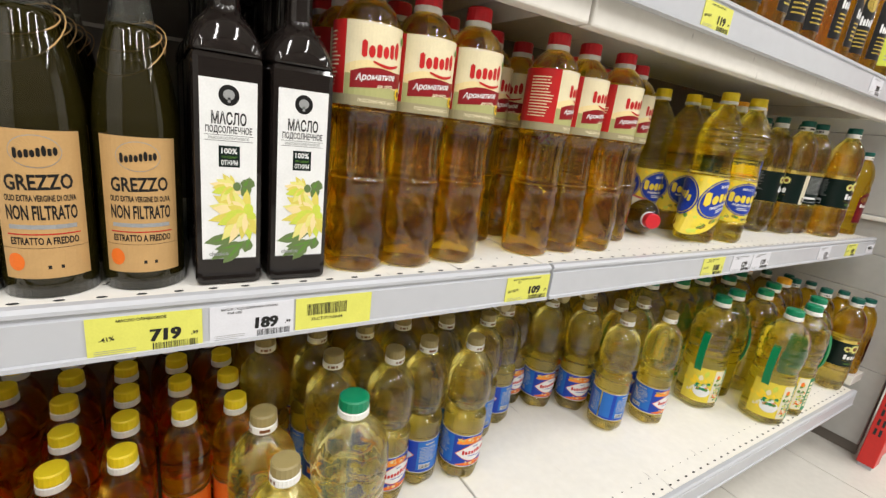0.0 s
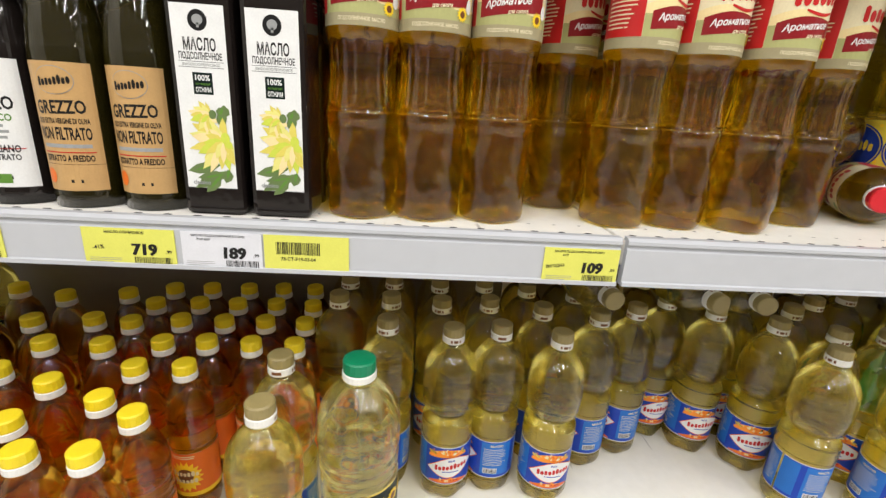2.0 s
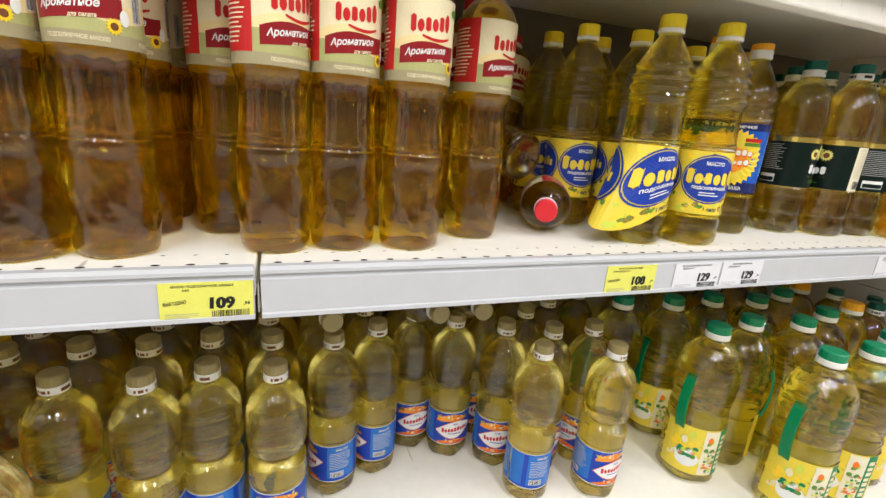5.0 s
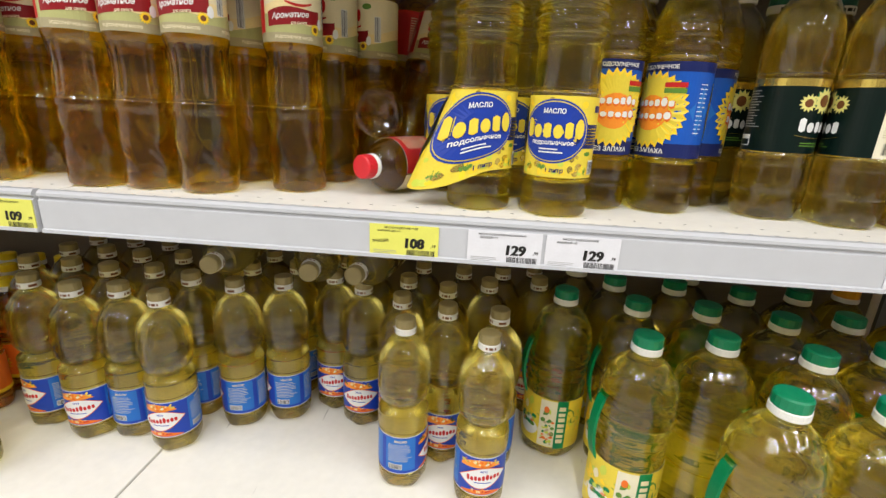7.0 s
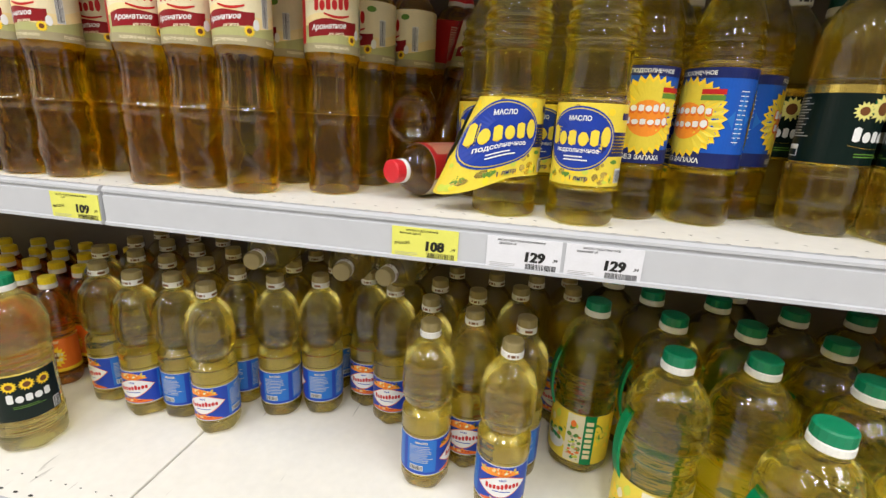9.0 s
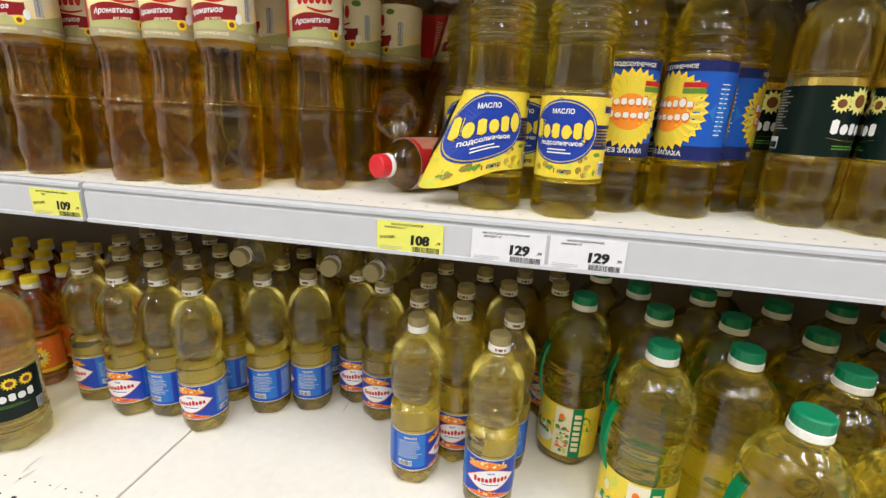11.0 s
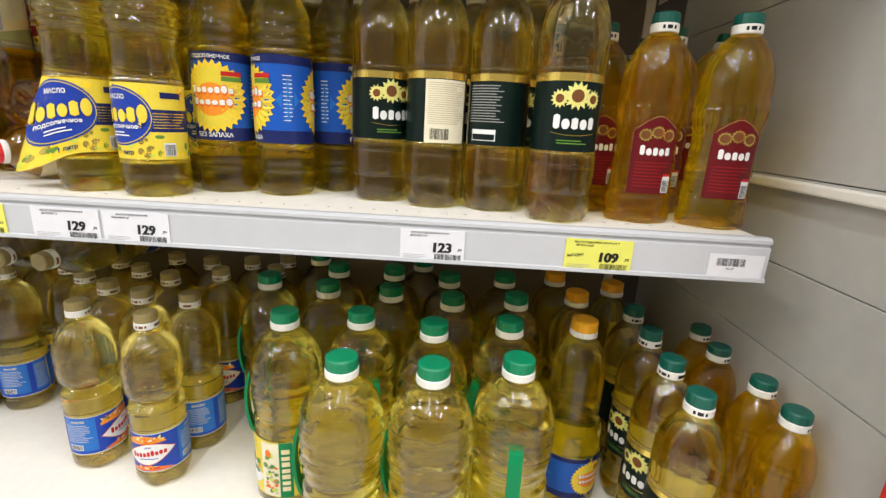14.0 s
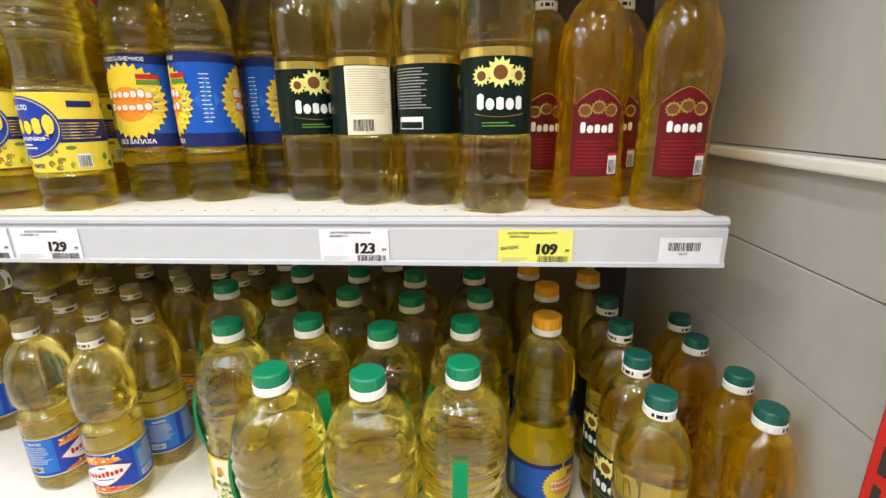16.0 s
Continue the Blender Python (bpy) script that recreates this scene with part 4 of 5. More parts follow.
def yellow_cap_bottle():
    root = root_of("oil_bottle", "orange oil bottle with yellow cap and sunflower label", group="yellow capped bottles")
    pts = [(0.024, 0.0), (0.029, 0.004), (0.0305, 0.015), (0.0298, 0.024), (0.0305, 0.030), (0.0298, 0.036), (0.0298, 0.108), (0.0308, 0.113), (0.029, 0.121), (0.0308, 0.128), (0.029, 0.136), (0.0305, 0.144), (0.0305, 0.160), (0.028, 0.179), (0.022, 0.196), (0.0155, 0.206), (0.0135, 0.212)]
    part("body", bottle_body(pts, 2, 28), M["orange_oil"], root, smooth=True)
    screw_cap(root, 0.2105, 0.2350, 0.0148, "cap_yellow", 0.010, "cap_white", "bright yellow screw cap")
    p = Print()
    w = math.pi * 0.0298
    p.rect(-w, w, 0.034, 0.107, 0, "fire")
    p.rect(-w, w, 0.034, 0.041, 1, "sun")
    p.oval(0, 0.068, 0.0235, 0.0265, 2, "sun", rays=18, depth=0.25)
    p.oval(0, 0.070, 0.011, 0.012, 3, "brown", n=16)
    p.mark(0, 0.074, 0.036, 0.009, 7, 4, "cream_paper")
    p.mark(0, 0.062, 0.032, 0.008, 6, 4, "cream_paper")
    p.bars(-0.016, 0.016, 0.098, 0.104, 2, 2, "cream_paper", fill=0.5)
    p.mesh("label", wrap=0.0306, parent=root, label="orange label with a sunflower")
    return root


def jug_handle(parent, color, r, z0, z1, label):
    """A strap handle that stands off the bottle's right side."""
    bm = bmesh.new()
    n = 12
    ring = []
    for i in range(n + 1):
        t = i / n
        z = z0 + (z1 - z0) * t
        bulge = r + 0.012 * math.sin(t * math.pi) ** 0.6
        ring.append([bm.verts.new((-bulge - dx, dy, z)) for dx, dy in ((-0.002, -0.0082), (0.002, -0.0082), (0.002, 0.0082), (-0.002, 0.0082))])
    for a, b in zip(ring, ring[1:]):
        for k in range(4):
            bm.faces.new((a[k], a[(k + 1) % 4], b[(k + 1) % 4], b[k]))
    bm.faces.new(ring[0][::-1])
    bm.faces.new(ring[-1])
    bmesh.ops.recalc_face_normals(bm, faces=bm.faces)
    return part("handle", bm, M[color], parent, label, smooth=False)


def jug_bottle():
    root = root_of("oil_bottle", "large clear yellow oil bottle with green cap and handle", group="green capped jugs")
    pts = [(0.040, 0.0), (0.048, 0.005), (0.0505, 0.016), (0.0505, 0.100), (0.0515, 0.106), (0.0495, 0.114), (0.0505, 0.130), (0.0480, 0.150), (0.0505, 0.166), (0.0520, 0.186), (0.0515, 0.212), (0.047, 0.238), (0.036, 0.259), (0.023, 0.271), (0.0175, 0.275), (0.017, 0.281)]
    ribs = lambda a, z: 1 + ((0.035 * abs(math.sin(5 * a)) * math.sin((z - 0.205) * 57) if 0.205 < z < 0.26 else 0) + (0.024 * math.sin(z * 330) * (0.3 + 0.7 * abs(math.sin(a))) if 0.120 < z < 0.232 else 0))
    part("body", bottle_body(pts, 5, 72, ribs), M["jug_oil"], root, smooth=True)
    screw_cap(root, 0.279, 0.3045, 0.0195, "cap_green", 0.0105, "cap_white", "bright green screw cap")
    jug_handle(root, "green", 0.0475, 0.105, 0.215, "green plastic strap handle")
    p = Print()
    w = math.pi * 0.0505
    p.rect(-w * 0.66, w * 0.66, 0.022, 0.118, 0, "yellow")
    rnd = random.Random(3)
    for k in range(26):
        p.petal(rnd.uniform(0.0, 0.085), rnd.uniform(0.055, 0.085), rnd.uniform(0.015, 0.030), 0.012, rnd.uniform(0, 6.28), 1, rnd.choice(("sun", "lime", "yellow", "leaf")))
    for k in range(34):
        p.petal(rnd.uniform(-0.090, -0.036), rnd.uniform(0.048, 0.095), rnd.uniform(0.012, 0.024), 0.011, rnd.uniform(0, 6.28), 1 + k % 2, rnd.choice(("sun", "lime", "yellow", "leaf", "cream_paper")))
    p.oval(-0.058, 0.052, 0.020, 0.016, 3, "white", n=18)
    for k in range(16):
        p.oval(-0.058 + rnd.uniform(-0.017, 0.017), 0.064 + rnd.uniform(-0.006, 0.012), 0.005, 0.0045, 4, rnd.choice(("leaf", "fire", "lime", "white", "green")), n=9)
    p.rect(-0.036, -0.008, 0.024, 0.116, 3, "beige")
    p.oval(-0.025, 0.098, 0.0045, 0.0065, 4, "fire", n=14)
    p.petal(-0.030, 0.086, 0.016, 0.008, 0.9, 4, "leaf")
    p.petal(-0.018, 0.090, 0.014, 0.007, 2.0, 4, "lime")
    for k in range(46):
        r = rnd.uniform(0.0016, 0.0042)
        p.oval(rnd.uniform(-0.031, -0.012), rnd.uniform(0.029, 0.080), r, r * rnd.uniform(0.6, 1.2), 4 + k % 3, rnd.choice(("leaf", "lime", "beige", "cream_paper", "tan", "green", "fire")), n=8)
    p.rect(-0.008, 0.011, 0.022, 0.118, 3, "green")
    for k in range(7):
        z = 0.034 + k * 0.0108
        p.rect(-0.0045, 0.007, z, z + (0.0066 if k % 2 else 0.0078), 4, "cream_paper")
    p.mesh("label", wrap=0.0515, parent=root, label="yellow and green label with a salad picture")
    return root


def blue_jug_bottle():
    root = root_of("oil_bottle", "large yellow oil bottle with orange cap and handle", group="orange capped jugs")
    pts = [(0.040, 0.0), (0.047, 0.005), (0.049, 0.016), (0.049, 0.095), (0.0497, 0.106), (0.0485, 0.122), (0.0440, 0.138), (0.0398, 0.150), (0.0385, 0.158), (0.0395, 0.166), (0.0400, 0.225), (0.0375, 0.245), (0.0285, 0.264), (0.0185, 0.274), (0.017, 0.281)]
    part("body", bottle_body(pts, 3, 40), M["yellow_oil"], root, smooth=True)
    screw_cap(root, 0.279, 0.3045, 0.0195, "cap_orange", 0.009, "cap_white", "orange screw cap")
    jug_handle(root, "yellow", 0.039, 0.140, 0.238, "yellow plastic handle")
    zs_print(Print(), math.pi * 0.049, 0.022, 0.094).mesh("label", wrap=0.0498, parent=root, label="blue label with a sunflower")
    return root


def flask_bottle(tint, paper, label):
    root = root_of("oil_bottle", label, group="upper shelf bottles")
    pts = [(0.030, 0.0), (0.036, 0.004), (0.037, 0.015), (0.037, 0.150), (0.0355, 0.18), (0.031, 0.21), (0.022, 0.24), (0.0145, 0.262), (0.0135, 0.272)]
    part("body", bottle_body(pts, 2, 28), M[tint], root, smooth=True)
    screw_cap(root, 0.270, 0.292, 0.0155, "black" if paper == "black" else "cap_teal", 0.006)
    p = Print()
    p.rect(-0.03, 0.03, 0.035, 0.16, 0, paper)
    p.oval(0, 0.135, 0.016, 0.016, 1, "gold" if paper == "black" else "leaf", n=20)
    p.mark(0, 0.10, 0.04, 0.02, 6, 1, "white" if paper == "black" else "green")
    p.bars(-0.02, 0.02, 0.045, 0.085, 5, 1, "gold" if paper == "black" else "grey", fill=0.4)
    p.rect(-0.03, 0.03, 0.155, 0.165, 1, "gold")
    p.mesh("label", wrap=0.0376, parent=root)
    return root


def place(template, spots, z, seed=1, lean=1.2):
    """Stands copies of a bottle on a shelf; a spot is x, y and, if given, the way the label faces."""
    rnd = random.Random(seed)
    for i, spot in enumerate(spots):
        turn = spot[2] if len(spot) > 2 else rnd.uniform(-35, 35)
        m = pose(spot[0], spot[1], z + 0.0005, 0, 0, turn)
        if i == 0:
            template.matrix_basis = m
        else:
            copy_thing(template, m)


# middle shelf
amber = slim(ricco_bottle(), 0.945)
place(amber, [(-0.270, 0.064, 4), (-0.200, 0.066, 0), (-0.127, 0.070, -4), (-0.036, 0.160, 32), (0.016, 0.076, 36), (0.088, 0.082, 12), (0.166, 0.078, 4), (0.266, 0.125, 25),
              (-0.270, 0.142, 20), (-0.198, 0.146, -20), (-0.122, 0.150, 10), (-0.270, 0.220, 0), (-0.196, 0.224, 30), (-0.120, 0.232, -15), (-0.040, 0.240, 5), (-0.270, 0.298, 0), (-0.195, 0.302, 0), (-0.118, 0.31, 0),
              (0.040, 0.180, -60), (0.168, 0.185, -50), (0.115, 0.262, 0), (0.285, 0.222, -30), (0.335, 0.275, -55), (0.200, 0.270, 10)], MID)
fallen = copy_thing(amber, Matrix.Translation((0.363, 0.091, MID + 0.0392)) @ pose(0, 0, 0, 0, 0, -30) @ pose(0, 0, 0, 90, 0, 0) @ pose(0, 0, 0, 0, 0, -105) @ Matrix.Translation((0, 0, -0.312)))
fallen["label"] = "amber oil bottle lying on its side, red cap forward"
for x, y, up, tip, roll, turn in ((0.372, 0.300, 0.0, -16, 12, 20), (0.440, 0.385, 0.0, -4, -9, 60), (0.350, 0.395, 0.0, 0, 6, 130)):
    leaning = copy_thing(amber, Matrix.Translation((x, y, MID + 0.010 + up)) @ pose(0, 0, 0, tip, roll, 0) @ pose(0, 0, 0, 0, 0, turn))
    leaning["label"] = "amber oil bottle leaning at the back of the shelf"
lie = Vector((-0.05, 0.20, 0.028)).to_track_quat("Z", "Y").to_matrix().to_4x4()
stray = copy_thing(amber, Matrix.Translation((0.366, 0.172, MID + 0.104)) @ lie @ pose(0, 0, 0, 0, 0, 150))
stray["label"] = "amber oil bottle lying across the fallen one, base forward"

square = slim(square_bottle(), 0.955)
place(square, [(-0.411, 0.052, 0), (-0.346, 0.052, 0), (-0.410, 0.120, 0), (-0.345, 0.119, 0), (-0.410, 0.190, 0), (-0.344, 0.190, 0), (-0.409, 0.260, 0), (-0.343, 0.260, 0), (-0.410, 0.330, 0), (-0.345, 0.330, 0)], MID)
kraft = slim(grezzo_bottle("kraft", "dark olive oil bottle with kraft paper label"), 0.93)
place(kraft, [(-0.547, 0.056, 4), (-0.480, 0.058, 0), (-0.548, 0.128, 0), (-0.479, 0.132, 5), (-0.547, 0.200, 0), (-0.479, 0.204, 5), (-0.547, 0.272, 0), (-0.479, 0.276, 5)], MID)
bio = slim(grezzo_bottle("white", "black olive oil bottle with white label and neck leaflet"), 0.93)
place(bio, [(-0.613, 0.058, 3), (-0.614, 0.130, 0), (-0.742, 0.060, 0), (-0.613, 0.202, 0), (-0.613, 0.274, 0)], MID)
backed = slim(grezzo_bottle("white", "dark olive oil bottle turned to its back label", True), 0.93)
place(backed, [(-0.677, 0.062, -12), (-0.808, 0.064, 10), (-0.874, 0.062, 0), (-0.678, 0.134, 0), (-0.744, 0.136, 5), (-0.810, 0.138, 5), (-0.678, 0.206, 0), (-0.744, 0.208, 5), (-0.678, 0.280, 0)], MID)

peel = zlato_bottle(True)
place(peel, [(0.514, 0.088, -4)], MID)
gold = zlato_bottle()
place(gold, [(0.606, 0.076, -22), (0.553, 0.186, -8), (0.468, 0.205, 0), (0.705, 0.225, 40), (0.62, 0.20, 0), (0.545, 0.275, 10), (0.46, 0.29, 0)], MID)
blue = zs_bottle()
place(blue, [(0.668, 0.142, 4), (0.752, 0.140, -60), (0.810, 0.205, 75), (0.745, 0.300, 0), (0.83, 0.29, 20)], MID)
dark = blago_bottle()
place(dark, [(0.886, 0.140, 30), (0.963, 0.112, -110), (1.043, 0.110, 105), (1.120, 0.062, 4), (0.852, 0.232, 10), (0.930, 0.200, 0), (1.010, 0.195, 20), (1.088, 0.165, -20), (0.93, 0.285, 0), (1.01, 0.28, 0), (1.09, 0.25, 0)], MID)
maroon = red_blago_bottle()
place(maroon, [(1.228, 0.086, 0), (1.316, 0.074, -4), (1.180, 0.152, 6), (1.272, 0.160, 0), (1.185, 0.235, 0), (1.27, 0.24, 0)], MID)
tilted = copy_thing(maroon, Matrix.Translation((1.322, 0.215, MID + 0.008)) @ pose(0, 0, 0, 0, 11, -10))
tilted["label"] = "golden oil bottle with maroon label, tilted sideways"

# bottom shelf
waisted = waisted_bottle()
place(waisted, [(0.545, 0.101, 8), (0.419, 0.126, 100), (0.398, 0.217), (0.394, 0.308), (0.478, 0.189, 0), (0.471, 0.277), (0.546, 0.317), (0.562, 0.185, -70), (0.574, 0.394), (0.495, 0.379), (0.411, 0.395), (0.320, 0.353), (0.319, 0.262, 0),
                (0.253, 0.303, 5), (0.173, 0.255, -80), (0.097, 0.225, -80), (0.011, 0.149, 5), (0.006, 0.241, -90), (-0.075, 0.170, -90), (-0.080, 0.262), (-0.148, 0.156, 10), (-0.161, 0.252), (-0.245, 0.176, -20), (-0.245, 0.262)], LOW, 3)
place(copy_thing(waisted, pose(0, 0, 0)), [(0.084, 0.314), (0.166, 0.339), (-0.330, 0.259), (-0.324, 0.340), (-0.369, 0.067, -90), (-0.364, -0.024, 100), (-0.245, 0.345), (-0.161, 0.336), (-0.078, 0.345), (-0.001, 0.330), (0.090, 0.398), (0.250, 0.395),
                                           (0.17, 0.42), (0.642, 0.349), (0.64, 0.42), (-0.33, 0.42), (-0.245, 0.425), (-0.16, 0.42), (0.01, 0.41)], LOW, 4)
for x, y, swing in ((0.075, 0.302, 6), (0.235, 0.302, 8), (0.345, 0.302, -8)):
    lying = copy_thing(waisted, Matrix.Translation((x, y, LOW + 0.2845 + 0.041)) @ pose(0, 0, 0, 0, 0, swing) @ pose(0, 0, 0, 90, 0, 0) @ Matrix.Translation((0, 0, -0.15)))
    lying["label"] = "waisted pale oil bottle laid flat on top of others"
large_pale = large_pale_bottle()
place(large_pale, [(-0.268, 0.030, 62)], LOW)
jug = jug_bottle()
place(jug, [(0.872, -0.024, 6), (0.982, -0.026, -8), (1.086, 0.000, 88), (0.758, 0.094, 12), (0.866, 0.112, 122), (0.976, 0.088, 128), (1.086, 0.114, 30), (0.674, 0.244, 8), (0.785, 0.222, 0), (0.894, 0.222, -14), (1.000, 0.200, 10), (1.108, 0.220, 0),
            (0.776, 0.328, 5), (0.884, 0.330, -5), (0.992, 0.308, 15), (1.098, 0.326, 0), (0.72, 0.395, 0), (0.935, 0.395, 0)], LOW, 6)
blue_jug = blue_jug_bottle()
place(blue_jug, [(1.200, 0.131, 212), (1.218, 0.252, 220), (1.300, 0.315, 88), (1.20, 0.355, 190)], LOW)
place(copy_thing(dark, pose(0, 0, 0)), [(1.303, 0.136, -60), (1.296, 0.048, -55), (1.293, -0.032, -20), (1.31, 0.225, 0)], LOW)
place(copy_thing(maroon, pose(0, 0, 0)), [(1.408, 0.192, 20), (1.400, 0.122, 30), (1.409, 0.034, 35), (1.404, -0.034, 40)], 0.262)
sunny = yellow_cap_bottle()
place(sunny, [(-0.659, -0.053), (-0.6, -0.042), (-0.537, -0.041), (-0.649, 0.004), (-0.524, 0.019), (-0.578, 0.046), (-0.793, 0.047), (-0.659, 0.077), (-0.578, 0.115), (-0.515, 0.119), (-0.804, 0.144), (-0.901, 0.166), (-0.576, 0.181), (-0.385, 0.184), (-0.449, 0.184), (-0.515, 0.187), (-0.802, 0.236), (-0.716, 0.246), (-0.584, 0.252), (-0.516, 0.253), (-0.896, 0.254), (-0.386, 0.254)], LOW, 8)
place(copy_thing(sunny, pose(0, 0, 0)), [(-0.451, 0.256), (-0.584, 0.318), (-0.519, 0.319), (-0.388, 0.321), (-0.453, 0.323), (-0.818, 0.329), (-0.723, 0.348), (-0.915, 0.353), (-0.59, 0.382), (-0.523, 0.386), (-0.46, 0.392), (-0.4, 0.394), (-0.735, -0.04), (-0.8, -0.045), (-0.87, -0.01), (-0.74, 0.1), (-0.655, 0.17), (-0.655, 0.24), (-0.655, 0.31), (-0.655, 0.375), (-0.735, 0.17), (-0.73, 0.03)], LOW, 9)
place(copy_thing(dark, pose(0, 0, 0)), [(-0.885, 0.10), (-0.965, 0.13), (-0.965, 0.05), (-0.985, 0.215), (-1.00, 0.30), (-0.99, 0.385), (-0.885, 0.01), (-0.968, -0.035)], LOW, 5)

# upper shelf
flask = flask_bottle("gold_oil", "black", "amber oil bottle with black and gold label")
place(flask, [(0.24 + 0.079 * i, 0.055 + 0.004 * (i % 3), 10 * (i % 4) - 15) for i in range(10)], UP)
pale_flask = flask_bottle("yellow_oil", "lime", "pale oil bottle with light green label")
place(pale_flask, [(1.04 + 0.08 * i, 0.055, 8 * i - 10) for i in range(4)], UP)
place(copy_thing(pale_flask, pose(0, 0, 0)), [(1.00 + 0.08 * i, 0.06, 8 * i - 10) for i in range(4)], TOP)


# ---------- price tags ----------
def price_tag(x0, x1, top, low, paper, price, cents, lines, y, badge="", code=""):
    p = Print()
    w, h = x1 - x0, top - low
    if code:
        p.barcode(w * 0.14, w * 0.66, -h * 0.52, -h * 0.18, 1, seed=3)
        p.words(code, w * 0.40, -h * 0.64, h * 0.10, 1, "black", width=w * 0.55)
    else:
        for i, line in enumerate(lines):
            p.words(line, w * (0.46 if i == 0 else 0.28), -h * (0.10 + 0.10 * i), h * 0.075, 1, "black", width=w * (0.86 if i == 0 else 0.46))
        for k in (-1, 0, 1):
            p.words(price, w * 0.66 + k * 0.0006, -h * 0.55, h * 0.32, 1 + (k + 1) * 0.2, "black", width=w * 0.38, slant=0.06)
        p.words(cents, w * 0.925, -h * 0.60, h * 0.11, 1, "black", width=w * 0.13)
        p.barcode(w * 0.54, w * 0.95, -h * 0.95, -h * 0.75, 1, seed=len(price) + int(price))
        p.bars(w * 0.05, w * 0.40, -h * 0.93, -h * 0.78, 3, 1, "grey", fill=0.25, seed=2)
        if badge:
            p.words(badge, w * 0.16, -h * 0.52, h * 0.11, 1, "black", width=w * 0.24, turn=0.12)
    bm = bmesh.new()
    box(bm, 0, w, 0.0, 0.0010, -h, 0)
    ob = part("price_tag", bm, M[paper])
    ob.location = (x0, y, top)
    tagged(p.mesh("lettering", origin=(0, 0, 0), gap=0.0002, parent=ob), "black printed price and barcode", kind="stuff")
    return tagged(ob, ("yellow" if "yellow" in paper else "white") + " paper price tag in the shelf rail", "price tag", group="price tags")


RY = -0.0084
ZT, ZB = MID - 0.0085, MID - 0.0455
OIL = "МАСЛО ПОДСОЛНЕЧНОЕ"
price_tag(-0.672, -0.594, ZT, ZB, "tag_yellow", "699", ",99", ["МАСЛО ОЛИВКОВОЕ"], RY, badge="-42%")
price_tag(-0.522, -0.438, ZT, ZB, "tag_yellow", "719", ",99", ["МАСЛО ОЛИВКОВОЕ"], RY, badge="-41%")
price_tag(-0.432, -0.357, ZT, ZB, "tag_white", "189", ",99", [OIL + " ОТЖИМ", "РАФ 0,5Л"], RY)
price_tag(-0.355, -0.274, ZT, ZB, "tag_yellow", "1", "", [], RY, code="73-СТ-Р19-03-04")
price_tag(-0.081, -0.004, ZT, ZB, "tag_yellow", "109", ",99", [OIL + " АРОМАТ", "0,9Л"], RY, badge="ВЫГОДНО")
price_tag(0.398, 0.475, ZT, ZB, "tag_yellow", "108", ",19", [OIL, "РАФИНИР ДЕЗ 1Л"], RY, badge="ЛУЧШАЯ ЦЕНА")
price_tag(0.507, 0.587, ZT, ZB, "tag_white", "129", ",99", [OIL + " РАФИНИР", "ДЕЗОДОР 1Л"], RY)
price_tag(0.591, 0.669, ZT, ZB, "tag_white", "129", ",99", [OIL, "РАФИНИР 1Л"], RY)
price_tag(0.936, 1.009, ZT, ZB, "tag_white", "123", ",99", [OIL + " РАФ", "ДЕЗОДОР 1Л"], RY)
price_tag(1.122, 1.197, ZT, ZB, "tag_yellow", "109", ",99", [OIL + " РАСТИТ", "ЛЕГКОЕ 0,82Л"], RY, badge="ВЫГОДНО")
price_tag(1.282, 1.342, ZT - 0.008, ZB + 0.003, "tag_white", "1", "", [], RY, code="73-СТ")
price_tag(0.20, 0.275, UP - 0.0085, UP - 0.0455, "tag_yellow", "119", ",99", [OIL], RY, badge="ВЫГОДНО")
price_tag(0.885, 0.955, UP - 0.0085, UP - 0.0455, "tag_white", "209", ",99", [OIL], RY)
price_tag(1.09, 1.15, UP - 0.012, UP - 0.0415, "tag_white", "1", "", [], RY, code="73-СТ")
price_tag(1.24, 1.30, UP - 0.012, UP - 0.0415, "tag_white", "1", "", [], RY, code="73-СТ")
LY = -0.09 - 0.0084
price_tag(-0.41, -0.33, LOW - 0.0085, LOW - 0.0425, "tag_yellow", "63", ",99", [OIL], LY, badge="ВЫГОДНО")
price_tag(-0.22, -0.145, LOW - 0.0085, LOW - 0.0425, "tag_white", "129", ",99", [OIL], LY)
price_tag(-0.14, -0.06, LOW - 0.0085, LOW - 0.0425, "tag_yellow", "1", "", [], LY, code="73-СТ-Р19")

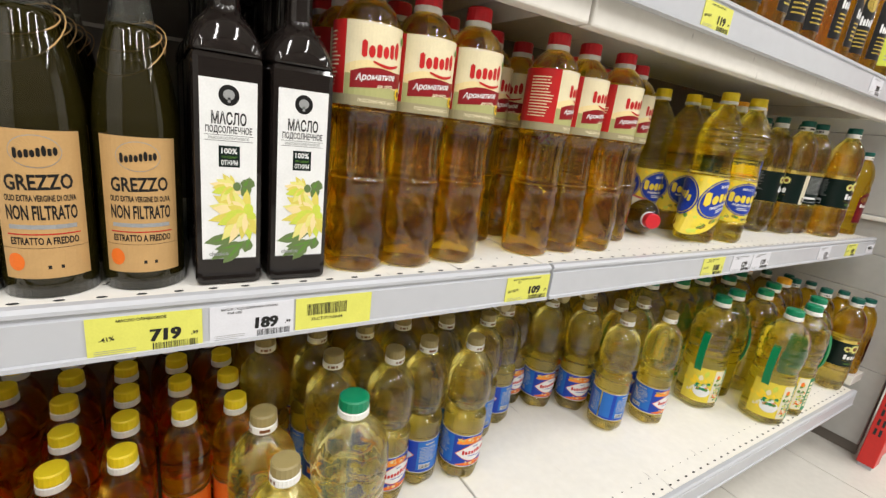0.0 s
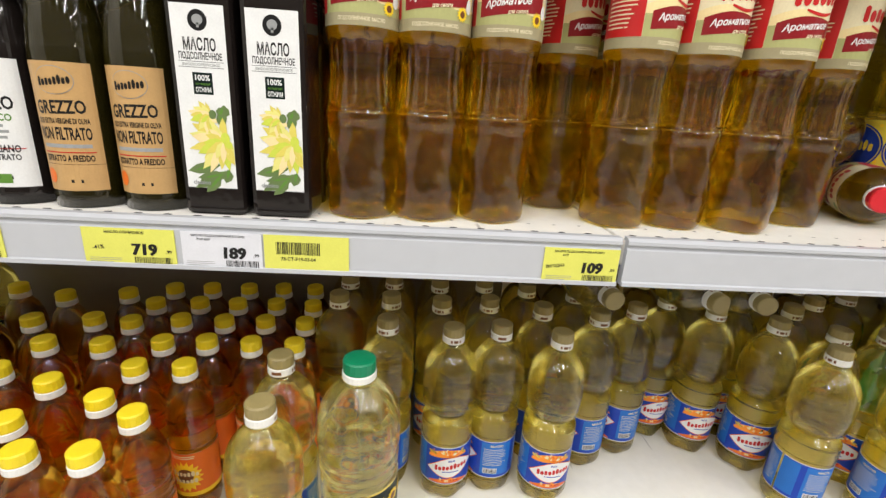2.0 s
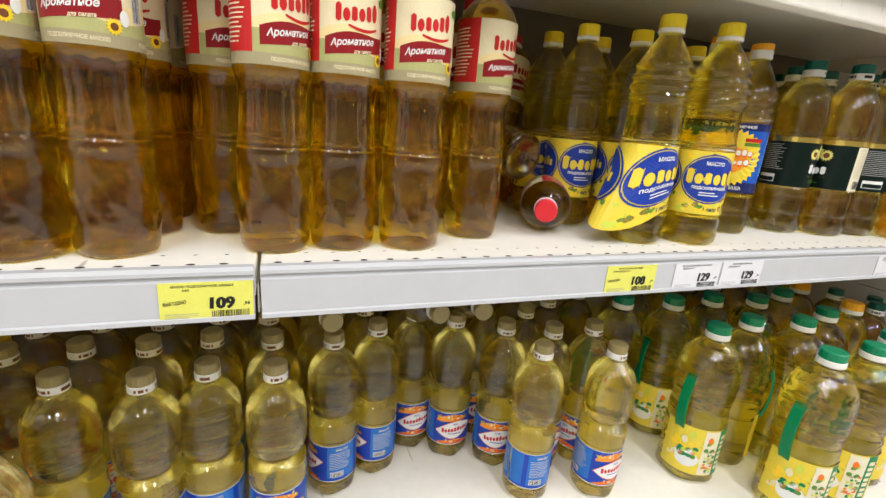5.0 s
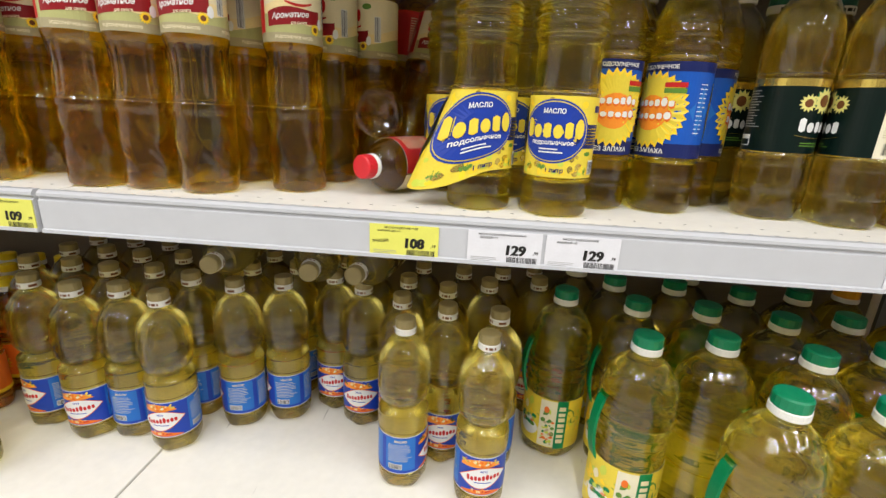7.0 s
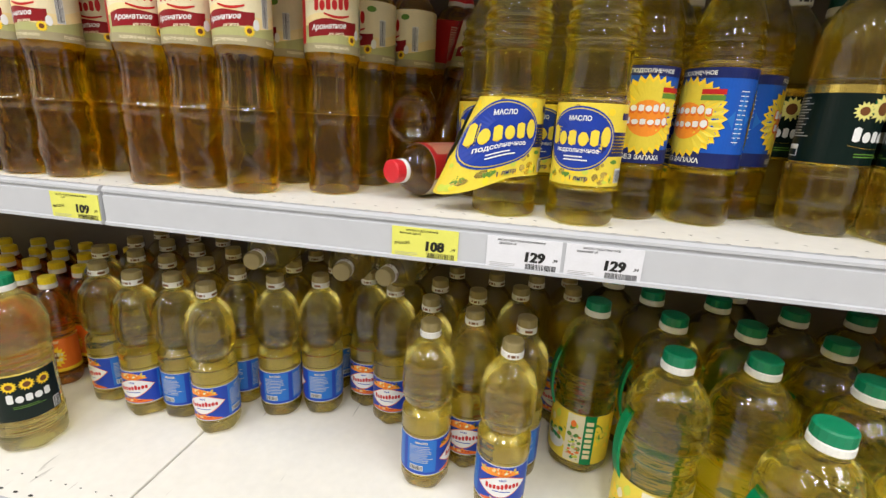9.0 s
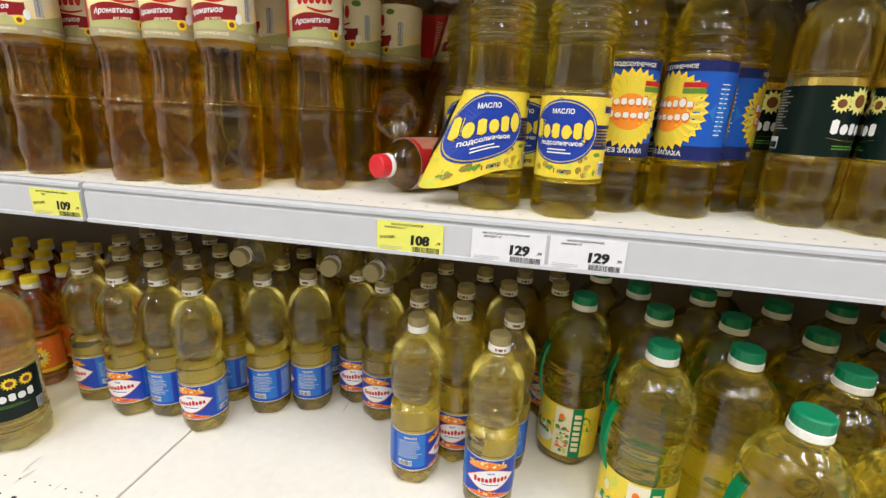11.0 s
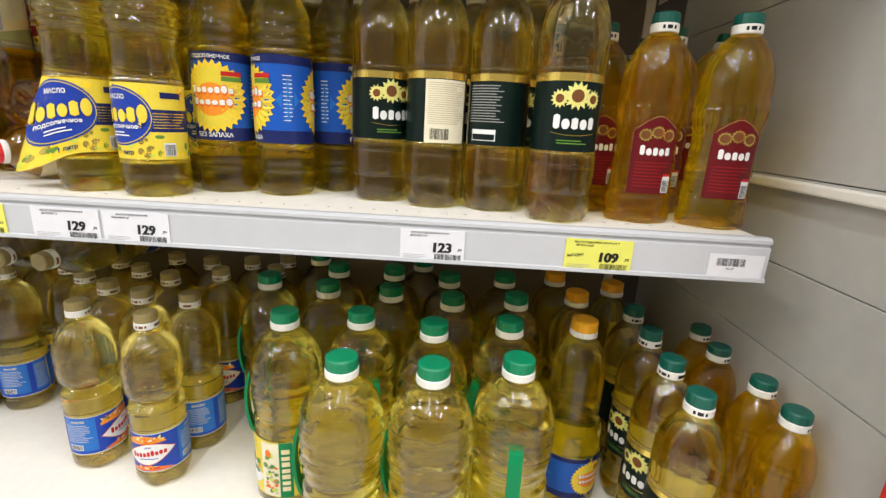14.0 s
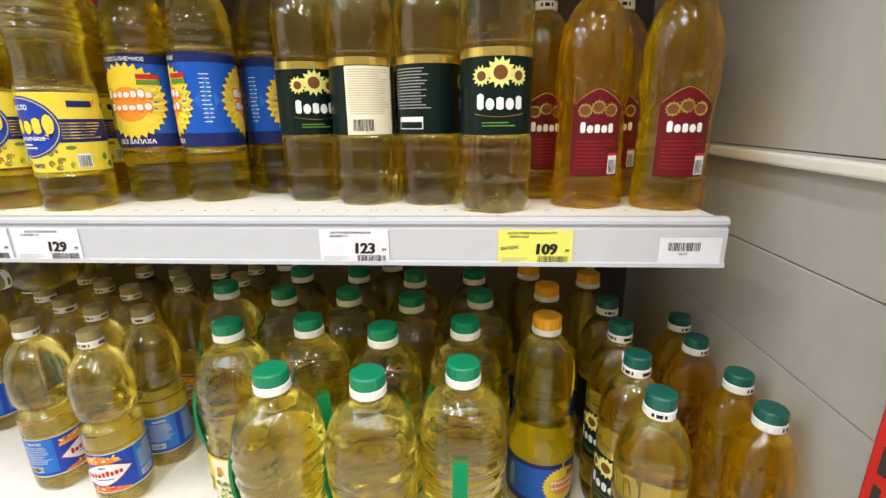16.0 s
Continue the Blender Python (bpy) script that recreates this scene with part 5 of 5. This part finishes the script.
# ---------- the toy on the floor ----------
toy = tagged(new("toy_scooter"), "white and green ride-on toy with black frame on the floor", "toy")
toy.location = (1.86, -0.40, FLOOR)
bm = bmesh.new()
bmesh.ops.create_uvsphere(bm, u_segments=28, v_segments=14, radius=1, matrix=Matrix.Diagonal((0.16, 0.11, 0.035, 1)))
for v in bm.verts:
    if v.co.z > 0.0:
        v.co.z = v.co.z * -0.5 + 0.012
shellpart = part("seat_shell", bm, M["cap_white"], toy, "white oval plastic shell", smooth=True)
shellpart.location = (0.06, 0, 0.045)


def bent_tube(name, points, radius, color, parent, label):
    cu = bpy.data.curves.new(name, "CURVE")
    cu.dimensions, cu.bevel_depth, cu.bevel_resolution = "3D", radius, 3
    sp = cu.splines.new("POLY")
    sp.points.add(len(points) - 1)
    for pt, co in zip(sp.points, points):
        pt.co = (*co, 1)
    tmp = bpy.data.objects.new(name, cu)
    me = bpy.data.meshes.new_from_object(tmp)
    bpy.data.objects.remove(tmp)
    me.materials.append(M[color])
    ob = new(name, me)
    ob.parent = parent
    ob["label"] = label
    return ob


bent_tube("green_bar", [(-0.02, -0.01, 0.06), (0.03, -0.05, 0.055), (0.06, -0.09, 0.05)], 0.018, "green", toy, "green plastic bar")
bent_tube("frame", [(-0.02, 0.14, 0.09), (0.10, 0.13, 0.09), (0.17, 0.08, 0.08), (0.10, 0.05, 0.07), (-0.02, 0.12, 0.08), (-0.02, 0.14, 0.02), (-0.02, 0.14, 0.01)], 0.008, "black", toy, "black bent tube frame")
bm = bmesh.new()
bmesh.ops.create_uvsphere(bm, u_segments=16, v_segments=10, radius=0.020)
knob = part("knob", bm, M["green"], toy, "round green knob", smooth=True)
knob.location = (0.045, -0.10, 0.021)

# ---------- floor tiles ----------
tile_mesh = bpy.data.meshes.new("tile")
bm = solid(-0.1985, 0.1985, -0.1985, 0.1985, -0.004, 0.0, bevel=0.0012)
bm.to_mesh(tile_mesh)
bm.free()
tile_mesh.materials.append(M["tile"])
for i in range(-9, 8):
    for j in range(-7, 3):
        x, y = 1.45 + 0.4 * i, -0.17 + 0.4 * j
        if -2.6 < x < 4.2 and -3.0 < y < 0.7:
            ob = new("tile", tile_mesh)
            ob.parent = floor
            ob.location = (x, y, FLOOR)
